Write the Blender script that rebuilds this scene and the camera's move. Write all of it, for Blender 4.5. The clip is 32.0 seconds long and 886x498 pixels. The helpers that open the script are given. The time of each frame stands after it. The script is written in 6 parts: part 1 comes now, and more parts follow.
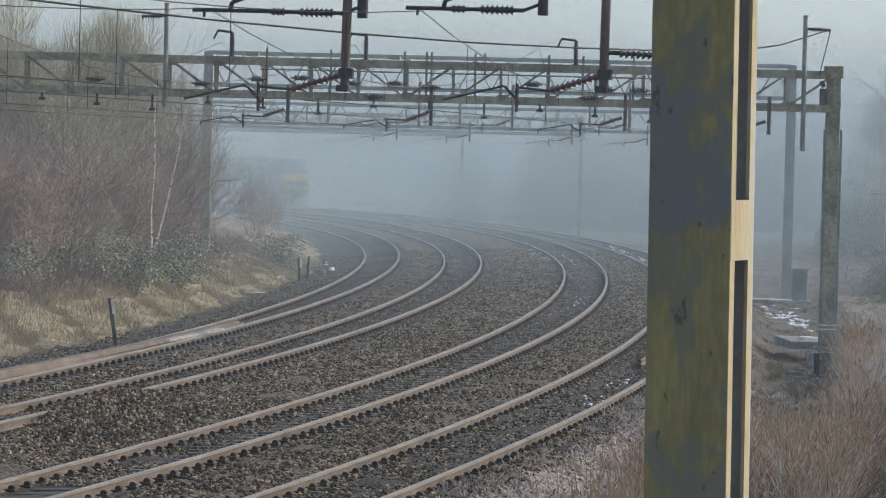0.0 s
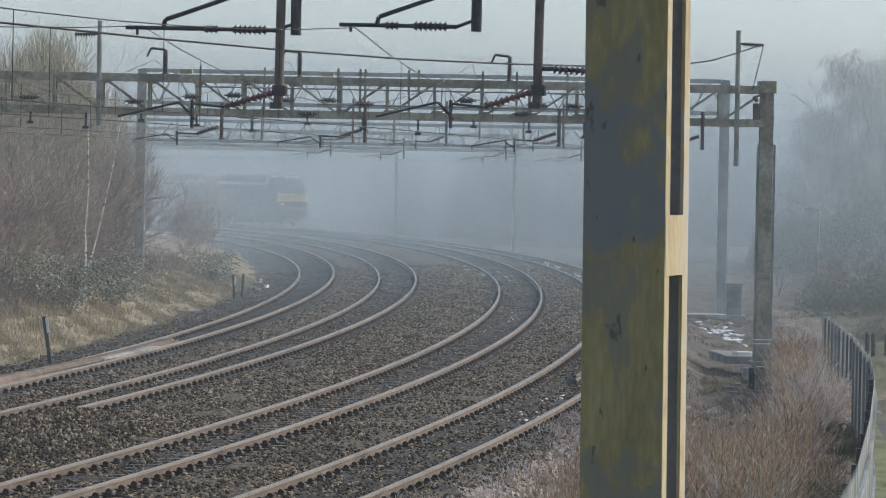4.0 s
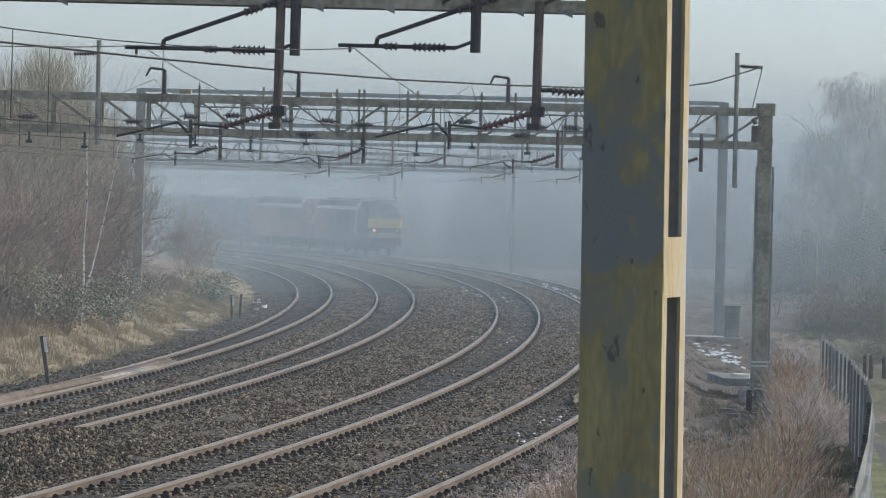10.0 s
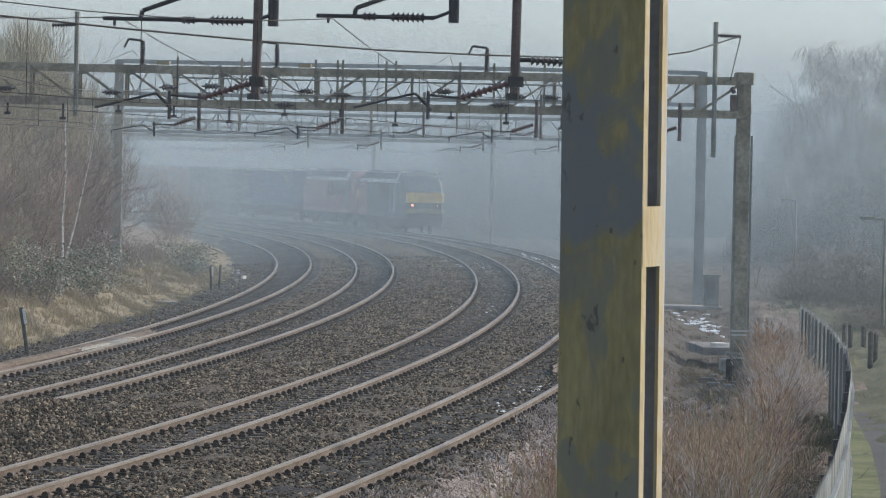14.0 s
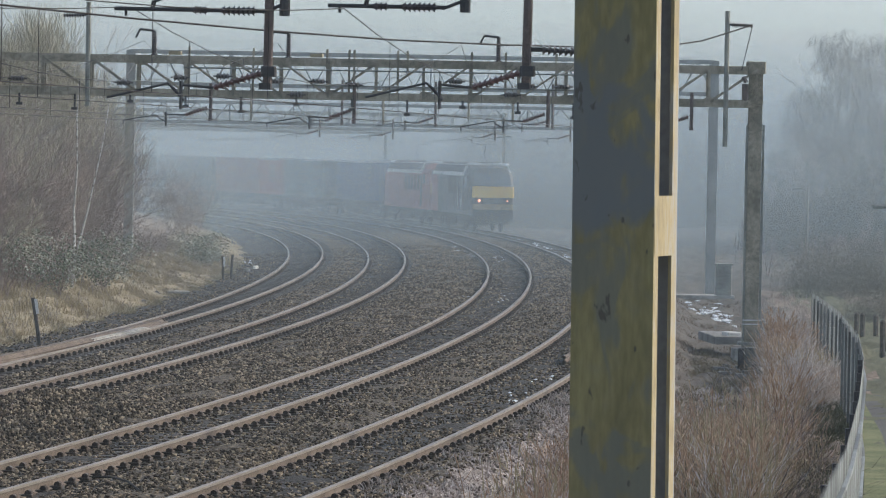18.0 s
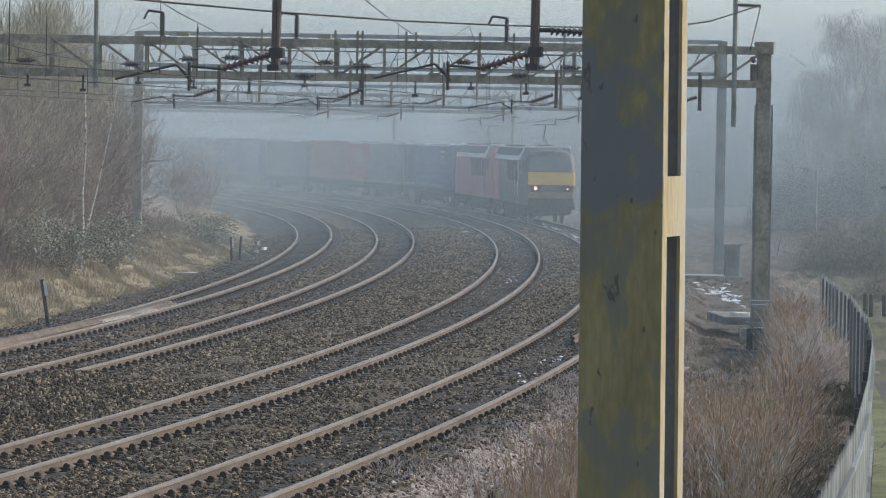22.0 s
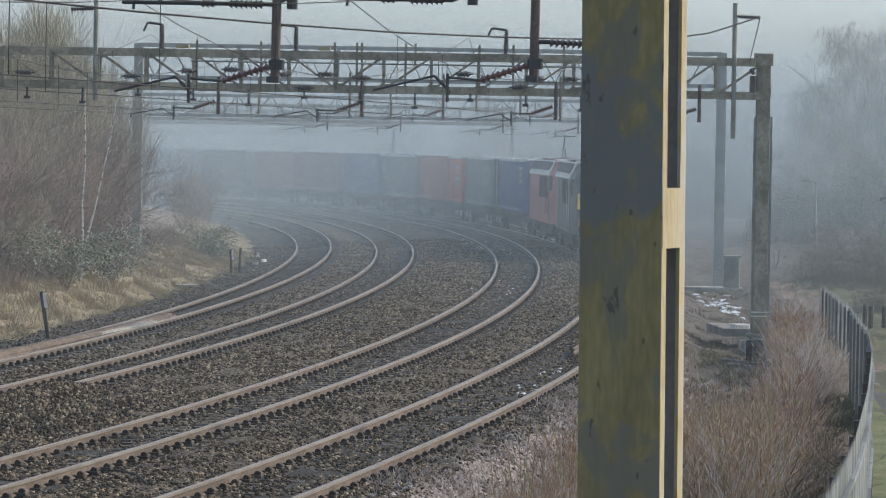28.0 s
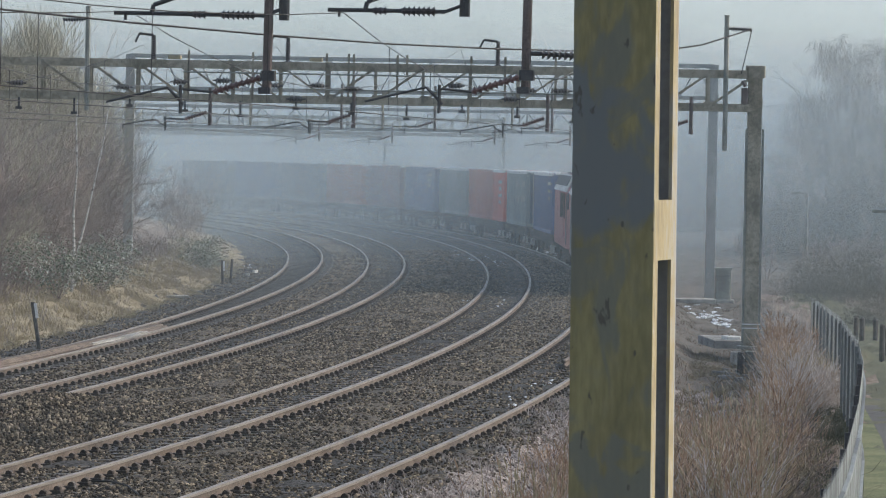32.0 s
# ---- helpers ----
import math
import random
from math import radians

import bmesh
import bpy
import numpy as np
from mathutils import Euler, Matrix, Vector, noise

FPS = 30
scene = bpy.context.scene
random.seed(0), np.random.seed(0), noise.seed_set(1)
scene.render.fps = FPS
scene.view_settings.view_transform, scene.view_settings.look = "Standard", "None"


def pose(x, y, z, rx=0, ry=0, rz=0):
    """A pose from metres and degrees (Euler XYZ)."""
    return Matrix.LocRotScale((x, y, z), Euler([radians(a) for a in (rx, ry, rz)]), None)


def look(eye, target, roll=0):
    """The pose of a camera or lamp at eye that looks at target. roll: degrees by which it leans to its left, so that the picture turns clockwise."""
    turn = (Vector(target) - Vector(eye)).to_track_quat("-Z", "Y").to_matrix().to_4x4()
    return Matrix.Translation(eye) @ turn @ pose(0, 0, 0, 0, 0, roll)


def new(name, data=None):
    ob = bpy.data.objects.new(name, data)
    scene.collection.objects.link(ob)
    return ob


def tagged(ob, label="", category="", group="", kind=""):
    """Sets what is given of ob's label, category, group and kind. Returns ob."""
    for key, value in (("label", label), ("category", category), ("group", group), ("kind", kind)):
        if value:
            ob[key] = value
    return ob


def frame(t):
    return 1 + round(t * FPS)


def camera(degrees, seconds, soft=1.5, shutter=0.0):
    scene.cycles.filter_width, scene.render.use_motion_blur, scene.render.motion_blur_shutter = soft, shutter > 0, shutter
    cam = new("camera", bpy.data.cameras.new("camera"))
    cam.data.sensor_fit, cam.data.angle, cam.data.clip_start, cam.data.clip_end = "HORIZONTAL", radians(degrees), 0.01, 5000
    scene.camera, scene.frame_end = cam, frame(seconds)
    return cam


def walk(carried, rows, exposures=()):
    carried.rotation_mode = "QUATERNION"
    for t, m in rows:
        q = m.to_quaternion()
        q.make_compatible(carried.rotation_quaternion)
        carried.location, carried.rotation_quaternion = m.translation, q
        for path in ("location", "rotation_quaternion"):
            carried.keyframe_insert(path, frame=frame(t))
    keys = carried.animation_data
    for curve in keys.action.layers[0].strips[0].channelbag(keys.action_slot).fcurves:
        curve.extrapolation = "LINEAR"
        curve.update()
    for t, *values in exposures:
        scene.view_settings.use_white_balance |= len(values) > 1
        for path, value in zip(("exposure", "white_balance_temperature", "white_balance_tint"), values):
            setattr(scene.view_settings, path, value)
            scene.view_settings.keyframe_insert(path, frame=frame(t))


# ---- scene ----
# ---------------------------------------------------------------- camera
EYE = 4.29
cam = camera(12.434, 32.0, soft=1.05)
ROWS = [
    (0.0, -0.928, -1.327, 1.431), (0.5, -0.791, -1.368, 1.361), (1.0, -0.539, -1.353, 1.376), (1.5, -0.277, -1.306, 1.350),
    (2.0, -0.164, -1.234, 1.174), (2.5, -0.061, -1.184, 1.108), (3.0, -0.040, -1.173, 1.100), (3.5, -0.040, -1.137, 1.104),
    (4.0, 0.000, -1.074, 1.146), (4.5, 0.096, -1.055, 1.200), (6.5, 0.133, -0.895, 1.330), (7.0, 0.147, -0.847, 1.331),
    (7.5, 0.123, -0.790, 1.346), (8.0, 0.139, -0.785, 1.467), (8.5, 0.080, -0.734, 1.427), (9.0, 0.020, -0.758, 1.318),
    (9.5, 0.002, -0.727, 1.349), (10.0, 0.022, -0.778, 1.378), (10.5, 0.046, -0.763, 1.396), (11.0, 0.087, -0.797, 1.361),
    (11.5, 0.101, -0.868, 1.352), (12.0, 0.174, -0.983, 1.330), (12.5, 0.260, -1.144, 1.301), (13.0, 0.334, -1.158, 1.223),
    (13.5, 0.334, -1.217, 1.204), (14.0, 0.319, -1.192, 1.182), (14.5, 0.319, -1.255, 1.220), (16.5, 0.332, -1.304, 1.175),
    (17.0, 0.275, -1.292, 1.152), (17.5, 0.207, -1.315, 1.116), (18.0, 0.154, -1.341, 1.101), (18.5, 0.130, -1.415, 1.092),
    (19.0, 0.096, -1.408, 1.044), (19.5, 0.026, -1.444, 1.026), (20.0, -0.044, -1.474, 1.042), (20.5, -0.063, -1.544, 1.077),
    (21.0, -0.039, -1.547, 1.026), (21.5, 0.006, -1.565, 1.009), (22.0, 0.036, -1.612, 0.977), (22.5, 0.043, -1.673, 0.972),
    (23.0, 0.072, -1.682, 0.959), (23.5, 0.095, -1.649, 0.946), (24.0, 0.110, -1.615, 0.961), (24.5, 0.104, -1.601, 0.899),
    (25.0, 0.092, -1.610, 0.942), (25.5, 0.046, -1.565, 0.985), (27.5, 0.036, -1.472, 0.960), (28.0, 0.043, -1.445, 0.949),
    (28.5, 0.020, -1.404, 0.962), (29.0, 0.049, -1.366, 0.988), (29.5, 0.061, -1.329, 0.976), (30.0, 0.122, -1.297, 1.062),
    (30.5, 0.161, -1.273, 1.074), (31.0, 0.146, -1.285, 1.054), (31.5, 0.152, -1.285, 1.047), (32.0, 0.161, -1.282, 1.079),
]
walk(cam, [(t, pose(0, 0, EYE, 90 + pitch, -roll, -yaw)) for t, yaw, pitch, roll in ROWS], exposures=[(0.0, 0.53, 6600, 9), (32.0, 0.53, 6600, 9)])

# ---------------------------------------------------------------- light
scene.cycles.transparent_max_bounces = 48
SUN_EL, SUN_AZ = 30.0, 72.0          # degrees; azimuth clockwise from straight ahead
world = bpy.data.worlds.new("sky")
scene.world = world
world.use_nodes = True
wn = world.node_tree.nodes
wn.clear()
w_out, w_bg, w_sky = wn.new("ShaderNodeOutputWorld"), wn.new("ShaderNodeBackground"), wn.new("ShaderNodeTexSky")
w_sky.sky_type, w_sky.sun_disc = "NISHITA", False
w_sky.sun_elevation, w_sky.sun_rotation = radians(SUN_EL), radians(SUN_AZ)
w_sky.air_density, w_sky.dust_density, w_sky.ozone_density = 1.0, 1.3, 2.5
w_bg.inputs["Strength"].default_value = 0.124
w_hsv, w_tint = wn.new("ShaderNodeHueSaturation"), wn.new("ShaderNodeMix")
w_hsv.inputs["Saturation"].default_value = 0.55          # hazy air
w_tint.data_type, w_tint.blend_type = "RGBA", "MULTIPLY"
w_tint.inputs[0].default_value, w_tint.inputs[7].default_value = 1.0, (0.90, 0.98, 1.10, 1)
world.node_tree.links.new(w_sky.outputs["Color"], w_hsv.inputs["Color"])
world.node_tree.links.new(w_hsv.outputs["Color"], w_tint.inputs[6])
world.node_tree.links.new(w_tint.outputs[2], w_bg.inputs["Color"])
world.node_tree.links.new(w_bg.outputs["Background"], w_out.inputs["Surface"])
sun = new("sun", bpy.data.lights.new("sun", "SUN"))
sun.data.energy, sun.data.angle, sun.data.color = 2.6, radians(8), (1.0, 0.87, 0.70)
sun_way = Vector((math.sin(radians(SUN_AZ)) * math.cos(radians(SUN_EL)), math.cos(radians(SUN_AZ)) * math.cos(radians(SUN_EL)), math.sin(radians(SUN_EL))))
sun.matrix_basis = look(sun_way * 200, (0, 0, 0))


# ---------------------------------------------------------------- materials
def surf(name, colours, scale=4.0, fine=40.0, rough=0.7, metal=0.0, bump=0.3, dist=0.01, spread=0.5, coord="Object", stretch=(1, 1, 1), random_shade=0.0):
    """Two scales of noise between the colours given, with matching relief."""
    m = bpy.data.materials.new(name)
    m.use_nodes = True
    nt = m.node_tree
    N, L = nt.nodes, nt.links
    bsdf = N["Principled BSDF"]
    tc = N.new("ShaderNodeTexCoord")
    mp = N.new("ShaderNodeMapping")
    mp.inputs["Scale"].default_value = stretch
    L.new(tc.outputs[coord], mp.inputs["Vector"])
    big, small = N.new("ShaderNodeTexNoise"), N.new("ShaderNodeTexNoise")
    big.inputs["Scale"].default_value, big.inputs["Detail"].default_value = scale, 6
    small.inputs["Scale"].default_value, small.inputs["Detail"].default_value = fine, 4
    L.new(mp.outputs["Vector"], big.inputs["Vector"])
    L.new(mp.outputs["Vector"], small.inputs["Vector"])
    mix = N.new("ShaderNodeMath")
    mix.operation = "MULTIPLY_ADD"
    mix.inputs[1].default_value, mix.inputs[2].default_value = 0.45, 0.0
    L.new(small.outputs["Fac"], mix.inputs[0])
    add = N.new("ShaderNodeMath")
    add.operation = "MULTIPLY_ADD"
    add.inputs[1].default_value = 0.55
    L.new(big.outputs["Fac"], add.inputs[0])
    L.new(mix.outputs[0], add.inputs[2])
    ramp = N.new("ShaderNodeValToRGB")
    lo, hi = 0.5 - 0.22 * spread, 0.5 + 0.22 * spread
    els = ramp.color_ramp.elements
    while len(els) < len(colours):
        els.new(0.5)
    for i, c in enumerate(colours):
        els[i].position = lo + (hi - lo) * i / max(1, len(colours) - 1)
        els[i].color = (*c, 1)
    L.new(add.outputs[0], ramp.inputs["Fac"])
    colour = ramp.outputs["Color"]
    if random_shade:
        info, hsv, mr = N.new("ShaderNodeObjectInfo"), N.new("ShaderNodeHueSaturation"), N.new("ShaderNodeMapRange")
        mr.inputs["To Min"].default_value, mr.inputs["To Max"].default_value = 1 - random_shade, 1 + random_shade
        L.new(info.outputs["Random"], mr.inputs["Value"])
        L.new(mr.outputs["Result"], hsv.inputs["Value"])
        L.new(colour, hsv.inputs["Color"])
        colour = hsv.outputs["Color"]
    L.new(colour, bsdf.inputs["Base Color"])
    bsdf.inputs["Roughness"].default_value, bsdf.inputs["Metallic"].default_value = rough, metal
    if bump:
        b = N.new("ShaderNodeBump")
        b.inputs["Strength"].default_value, b.inputs["Distance"].default_value = bump, dist
        L.new(add.outputs[0], b.inputs["Height"])
        L.new(b.outputs["Normal"], bsdf.inputs["Normal"])
    return m


def ballast_mat(name, dark, mid, light, cell=12.0):
    """Crushed stone: one tone per stone, deep joints, patches of dust."""
    m = surf(name, (dark, mid), 0.35, 6.0, 0.9, bump=0)
    nt = m.node_tree
    N, L = nt.nodes, nt.links
    bsdf = N["Principled BSDF"]
    tc = N.new("ShaderNodeTexCoord")
    vor, ed = N.new("ShaderNodeTexVoronoi"), N.new("ShaderNodeTexVoronoi")
    for v in (vor, ed):
        v.inputs["Scale"].default_value = cell
        L.new(tc.outputs["Object"], v.inputs["Vector"])
    sep = N.new("ShaderNodeSeparateColor")
    L.new(vor.outputs["Color"], sep.inputs["Color"])
    ramp = N.new("ShaderNodeValToRGB")
    ramp.color_ramp.elements[0].position, ramp.color_ramp.elements[0].color = 0.15, (*dark, 1)
    ramp.color_ramp.elements[1].position, ramp.color_ramp.elements[1].color = 1.0, (*light, 1)
    L.new(sep.outputs["Red"], ramp.inputs["Fac"])
    mx = N.new("ShaderNodeMix")
    mx.data_type, mx.blend_type = "RGBA", "MIX"
    mx.inputs[0].default_value = 0.6
    old = bsdf.inputs["Base Color"].links[0].from_socket
    L.new(old, mx.inputs[6])
    L.new(ramp.outputs["Color"], mx.inputs[7])
    L.new(mx.outputs[2], bsdf.inputs["Base Color"])
    b = N.new("ShaderNodeBump")
    b.inputs["Strength"].default_value, b.inputs["Distance"].default_value = 1.0, 0.05
    b.invert = True
    L.new(ed.outputs["Distance"], b.inputs["Height"])
    L.new(b.outputs["Normal"], bsdf.inputs["Normal"])
    return m


MAT = {}
MAT["ballast"] = ballast_mat("ballast", (0.014, 0.0112, 0.008), (0.064, 0.050, 0.034), (0.22, 0.175, 0.12))
MAT["ballast_dark"] = ballast_mat("ballast_dark", (0.010, 0.009, 0.009), (0.028, 0.026, 0.024), (0.075, 0.068, 0.06))
MAT["cess"] = surf("cess", ((0.042, 0.036, 0.029), (0.085, 0.072, 0.058), (0.14, 0.117, 0.093)), 0.8, 14, 0.95, bump=0.8, dist=0.04)
MAT["frost_soil"] = ballast_mat("frost_soil", (0.10, 0.084, 0.075), (0.25, 0.212, 0.192), (0.54, 0.485, 0.455), 15.0)
MAT["straw_turf"] = surf("straw_turf", ((0.16, 0.128, 0.078), (0.26, 0.215, 0.135), (0.35, 0.295, 0.195)), 0.6, 12, 0.95, bump=0.9, dist=0.06)
MAT["bank"] = surf("bank", ((0.11, 0.085, 0.065), (0.20, 0.15, 0.115), (0.30, 0.235, 0.18)), 0.5, 9, 0.95, bump=0.9, dist=0.08)
MAT["turf"] = surf("turf", ((0.055, 0.062, 0.035), (0.095, 0.10, 0.055), (0.14, 0.13, 0.08)), 0.7, 16, 0.95, bump=0.8, dist=0.05)
MAT["field"] = surf("field", ((0.06, 0.06, 0.04), (0.10, 0.095, 0.06)), 0.02, 0.6, 0.95, bump=0)
MAT["rail_head"] = surf("rail_head", ((0.20, 0.173, 0.147), (0.29, 0.255, 0.22)), 2, 60, 0.5, 0.4, bump=0.05, dist=0.002)
MAT["rail_rust"] = surf("rail_rust", ((0.08, 0.060, 0.046), (0.13, 0.10, 0.079), (0.185, 0.145, 0.118)), 1.2, 30, 0.85, 0.1, bump=0.3, dist=0.004)
MAT["sleeper"] = surf("sleeper", ((0.035, 0.032, 0.03), (0.075, 0.068, 0.06), (0.12, 0.11, 0.10)), 3, 40, 0.9, bump=0.5, dist=0.01, random_shade=0.3)
MAT["chair"] = surf("chair", ((0.045, 0.038, 0.033), (0.095, 0.074, 0.06)), 8, 60, 0.8, 0.3, bump=0.2, random_shade=0.3)
MAT["galv"] = surf("galv", ((0.16, 0.17, 0.15), (0.25, 0.26, 0.23), (0.33, 0.33, 0.29)), 1.6, 26, 0.75, 0.25, bump=0.2, dist=0.004)
MAT["mossy"] = surf("mossy", ((0.17, 0.152, 0.108), (0.255, 0.23, 0.172), (0.36, 0.325, 0.25)), 1.1, 9, 0.85, 0.1, bump=0.3, dist=0.005, random_shade=0.25)
MAT["dark_steel"] = surf("dark_steel", ((0.03, 0.03, 0.034), (0.065, 0.062, 0.065)), 5, 50, 0.6, 0.4, bump=0.15, dist=0.003)
MAT["brown_steel"] = surf("brown_steel", ((0.075, 0.055, 0.05), (0.13, 0.095, 0.085), (0.17, 0.13, 0.115)), 3, 50, 0.7, 0.3, bump=0.15, dist=0.003)
MAT["insulator"] = surf("insulator", ((0.09, 0.035, 0.03), (0.16, 0.07, 0.06)), 6, 50, 0.35, 0.0, bump=0.1, dist=0.002)
MAT["insulator_dark"] = surf("insulator_dark", ((0.035, 0.03, 0.035), (0.07, 0.055, 0.055)), 6, 50, 0.35, 0.0, bump=0.1, dist=0.002)
MAT["wire"] = surf("wire", ((0.010, 0.008, 0.010), (0.02, 0.015, 0.017)), 4, 50, 0.9, 0.0, bump=0)
MAT["concrete"] = surf("concrete", ((0.20, 0.19, 0.17), (0.32, 0.31, 0.28), (0.42, 0.41, 0.38)), 2, 40, 0.9, bump=0.4, dist=0.01)
MAT["concrete_dark"] = surf("concrete_dark", ((0.14, 0.138, 0.13), (0.22, 0.215, 0.20), (0.31, 0.30, 0.285)), 2, 40, 0.9, bump=0.4, dist=0.01)
MAT["asphalt"] = surf("asphalt", ((0.05, 0.05, 0.05), (0.085, 0.083, 0.08)), 0.8, 60, 0.85, bump=0.4, dist=0.008)
MAT["fence"] = surf("fence", ((0.13, 0.145, 0.145), (0.20, 0.218, 0.218)), 2, 40, 0.6, 0.1, bump=0.1, dist=0.003, random_shade=0.5)
MAT["post_wood"] = surf("post_wood", ((0.05, 0.045, 0.04), (0.11, 0.095, 0.08)), 6, 60, 0.9, bump=0.4)
MAT["white_paint"] = surf("white_paint", ((0.55, 0.54, 0.50), (0.75, 0.74, 0.70)), 8, 60, 0.7, bump=0.2)
MAT["bark"] = surf("bark", ((0.20, 0.175, 0.155), (0.34, 0.30, 0.27)), 2, 30, 0.95, bump=0, random_shade=0.3)
MAT["hoar"] = surf("hoar", ((0.50, 0.475, 0.45), (0.72, 0.69, 0.66)), 2, 30, 0.95, bump=0, random_shade=0.15)
MAT["twig_red"] = surf("twig_red", ((0.185, 0.142, 0.124), (0.36, 0.29, 0.25)), 1, 12, 0.95, bump=0, random_shade=0.25)
MAT["twig_olive"] = surf("twig_olive", ((0.27, 0.25, 0.17), (0.46, 0.42, 0.31)), 1, 12, 0.95, bump=0, random_shade=0.25)
MAT["twig_frost"] = surf("twig_frost", ((0.30, 0.27, 0.24), (0.48, 0.44, 0.40)), 1, 12, 0.95, bump=0, random_shade=0.2)
MAT["birch"] = surf("birch", ((0.10, 0.09, 0.08), (0.52, 0.50, 0.46), (0.66, 0.64, 0.60)), 2.2, 9, 0.85, bump=0.1, stretch=(1, 1, 3))
MAT["straw"] = surf("straw", ((0.25, 0.20, 0.115), (0.385, 0.32, 0.195), (0.50, 0.425, 0.28)), 0.8, 9, 0.95, bump=0)
MAT["stem"] = surf("stem", ((0.24, 0.14, 0.085), (0.43, 0.285, 0.185), (0.64, 0.48, 0.335)), 0.7, 9, 0.95, bump=0)
MAT["frost"] = surf("frost", ((0.34, 0.29, 0.25), (0.55, 0.49, 0.44), (0.74, 0.69, 0.64)), 0.8, 9, 0.95, bump=0)
MAT["frost_weed"] = surf("frost_weed", ((0.25, 0.20, 0.17), (0.46, 0.39, 0.345), (0.70, 0.64, 0.60)), 1.4, 14, 0.95, bump=0)
MAT["ivy"] = surf("ivy", ((0.09, 0.105, 0.065), (0.22, 0.24, 0.175), (0.42, 0.43, 0.37)), 1.2, 12, 0.8, bump=0)
MAT["hedge"] = surf("hedge", ((0.08, 0.08, 0.065), (0.12, 0.12, 0.10), (0.16, 0.155, 0.135)), 0.6, 5, 0.95, bump=0)
MAT["moss"] = surf("moss", ((0.075, 0.09, 0.035), (0.125, 0.145, 0.06), (0.18, 0.185, 0.09)), 1.2, 18, 0.95, bump=0.8, dist=0.04)
# far portals' steel, lightened so the colour itself carries the fog's haze
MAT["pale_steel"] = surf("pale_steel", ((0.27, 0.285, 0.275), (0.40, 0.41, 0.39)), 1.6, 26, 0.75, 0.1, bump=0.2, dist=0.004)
MAT["grey_twig"] = surf("grey_twig", ((0.30, 0.285, 0.255), (0.44, 0.42, 0.38)), 0.5, 4, 0.95, bump=0)
MAT["far_ground"] = surf("far_ground", ((0.05, 0.047, 0.042), (0.085, 0.078, 0.066), (0.12, 0.11, 0.09)), 0.3, 5, 0.95, bump=0.5, dist=0.05)
MAT["box_scarlet"] = surf("box_scarlet", ((0.50, 0.08, 0.05), (0.60, 0.12, 0.08)), 0.6, 12, 0.55, bump=0.05)
MAT["box_maroon"] = surf("box_maroon", ((0.16, 0.055, 0.075), (0.22, 0.08, 0.10)), 0.6, 12, 0.55, bump=0.05)
MAT["mist_scrub"] = surf("mist_scrub", ((0.11, 0.11, 0.092), (0.15, 0.148, 0.125), (0.19, 0.182, 0.158)), 0.4, 3, 0.95, bump=0)
MAT["ice"] = surf("ice", ((0.5, 0.54, 0.58), (0.75, 0.78, 0.8)), 3, 30, 0.4, bump=0.2)
MAT["paint_yellow"] = surf("paint_yellow", ((0.95, 0.56, 0.085), (0.97, 0.64, 0.12)), 1.5, 20, 0.5, bump=0)
MAT["paint_red"] = surf("paint_red", ((0.38, 0.125, 0.12), (0.48, 0.19, 0.175)), 0.8, 16, 0.55, bump=0.05)
MAT["paint_grey"] = surf("paint_grey", ((0.065, 0.068, 0.07), (0.11, 0.113, 0.115)), 0.8, 16, 0.55, bump=0.05)
MAT["roof_grey"] = surf("roof_grey", ((0.08, 0.08, 0.085), (0.14, 0.14, 0.145)), 0.8, 16, 0.8, bump=0.1)
MAT["paint_dirty"] = surf("paint_dirty", ((0.26, 0.18, 0.09), (0.40, 0.28, 0.13)), 2.5, 20, 0.7, bump=0)
MAT["cream"] = surf("cream", ((0.78, 0.77, 0.72), (0.86, 0.85, 0.81)), 0.8, 16, 0.6, bump=0.05)
MAT["under"] = surf("under", ((0.02, 0.019, 0.018), (0.05, 0.045, 0.04)), 2, 20, 0.8, 0.2, bump=0.2)
MAT["box_blue"] = surf("box_blue", ((0.035, 0.075, 0.19), (0.055, 0.11, 0.26)), 0.6, 12, 0.55, bump=0.05, random_shade=0.15)
MAT["box_red"] = surf("box_red", ((0.34, 0.07, 0.045), (0.44, 0.11, 0.07)), 0.6, 12, 0.55, bump=0.05, random_shade=0.15)
MAT["box_grey"] = surf("box_grey", ((0.14, 0.175, 0.17), (0.21, 0.25, 0.24)), 0.6, 12, 0.55, bump=0.05, random_shade=0.15)
MAT["box_dark"] = surf("box_dark", ((0.035, 0.055, 0.085), (0.06, 0.085, 0.12)), 0.6, 12, 0.55, bump=0.05, random_shade=0.15)
MAT["box_white"] = surf("box_white", ((0.52, 0.53, 0.53), (0.66, 0.67, 0.67)), 0.6, 12, 0.55, bump=0.05)


def glass_mat():
    # lifted blue-grey base: the sky's reflection is put into the glass colour
    m = surf("windscreen", ((0.09, 0.11, 0.13), (0.15, 0.18, 0.205)), 1, 10, 0.1, bump=0)
    return m


MAT["windscreen"] = glass_mat()


def lamp_mat():
    m = bpy.data.materials.new("headlamp")
    m.use_nodes = True
    b = m.node_tree.nodes["Principled BSDF"]
    b.inputs["Base Color"].default_value = (0.8, 0.5, 0.3, 1)
    b.inputs["Emission Color"].default_value = (1.0, 0.36, 0.2, 1)
    b.inputs["Emission Strength"].default_value = 2.2
    return m


MAT["headlamp"] = lamp_mat()


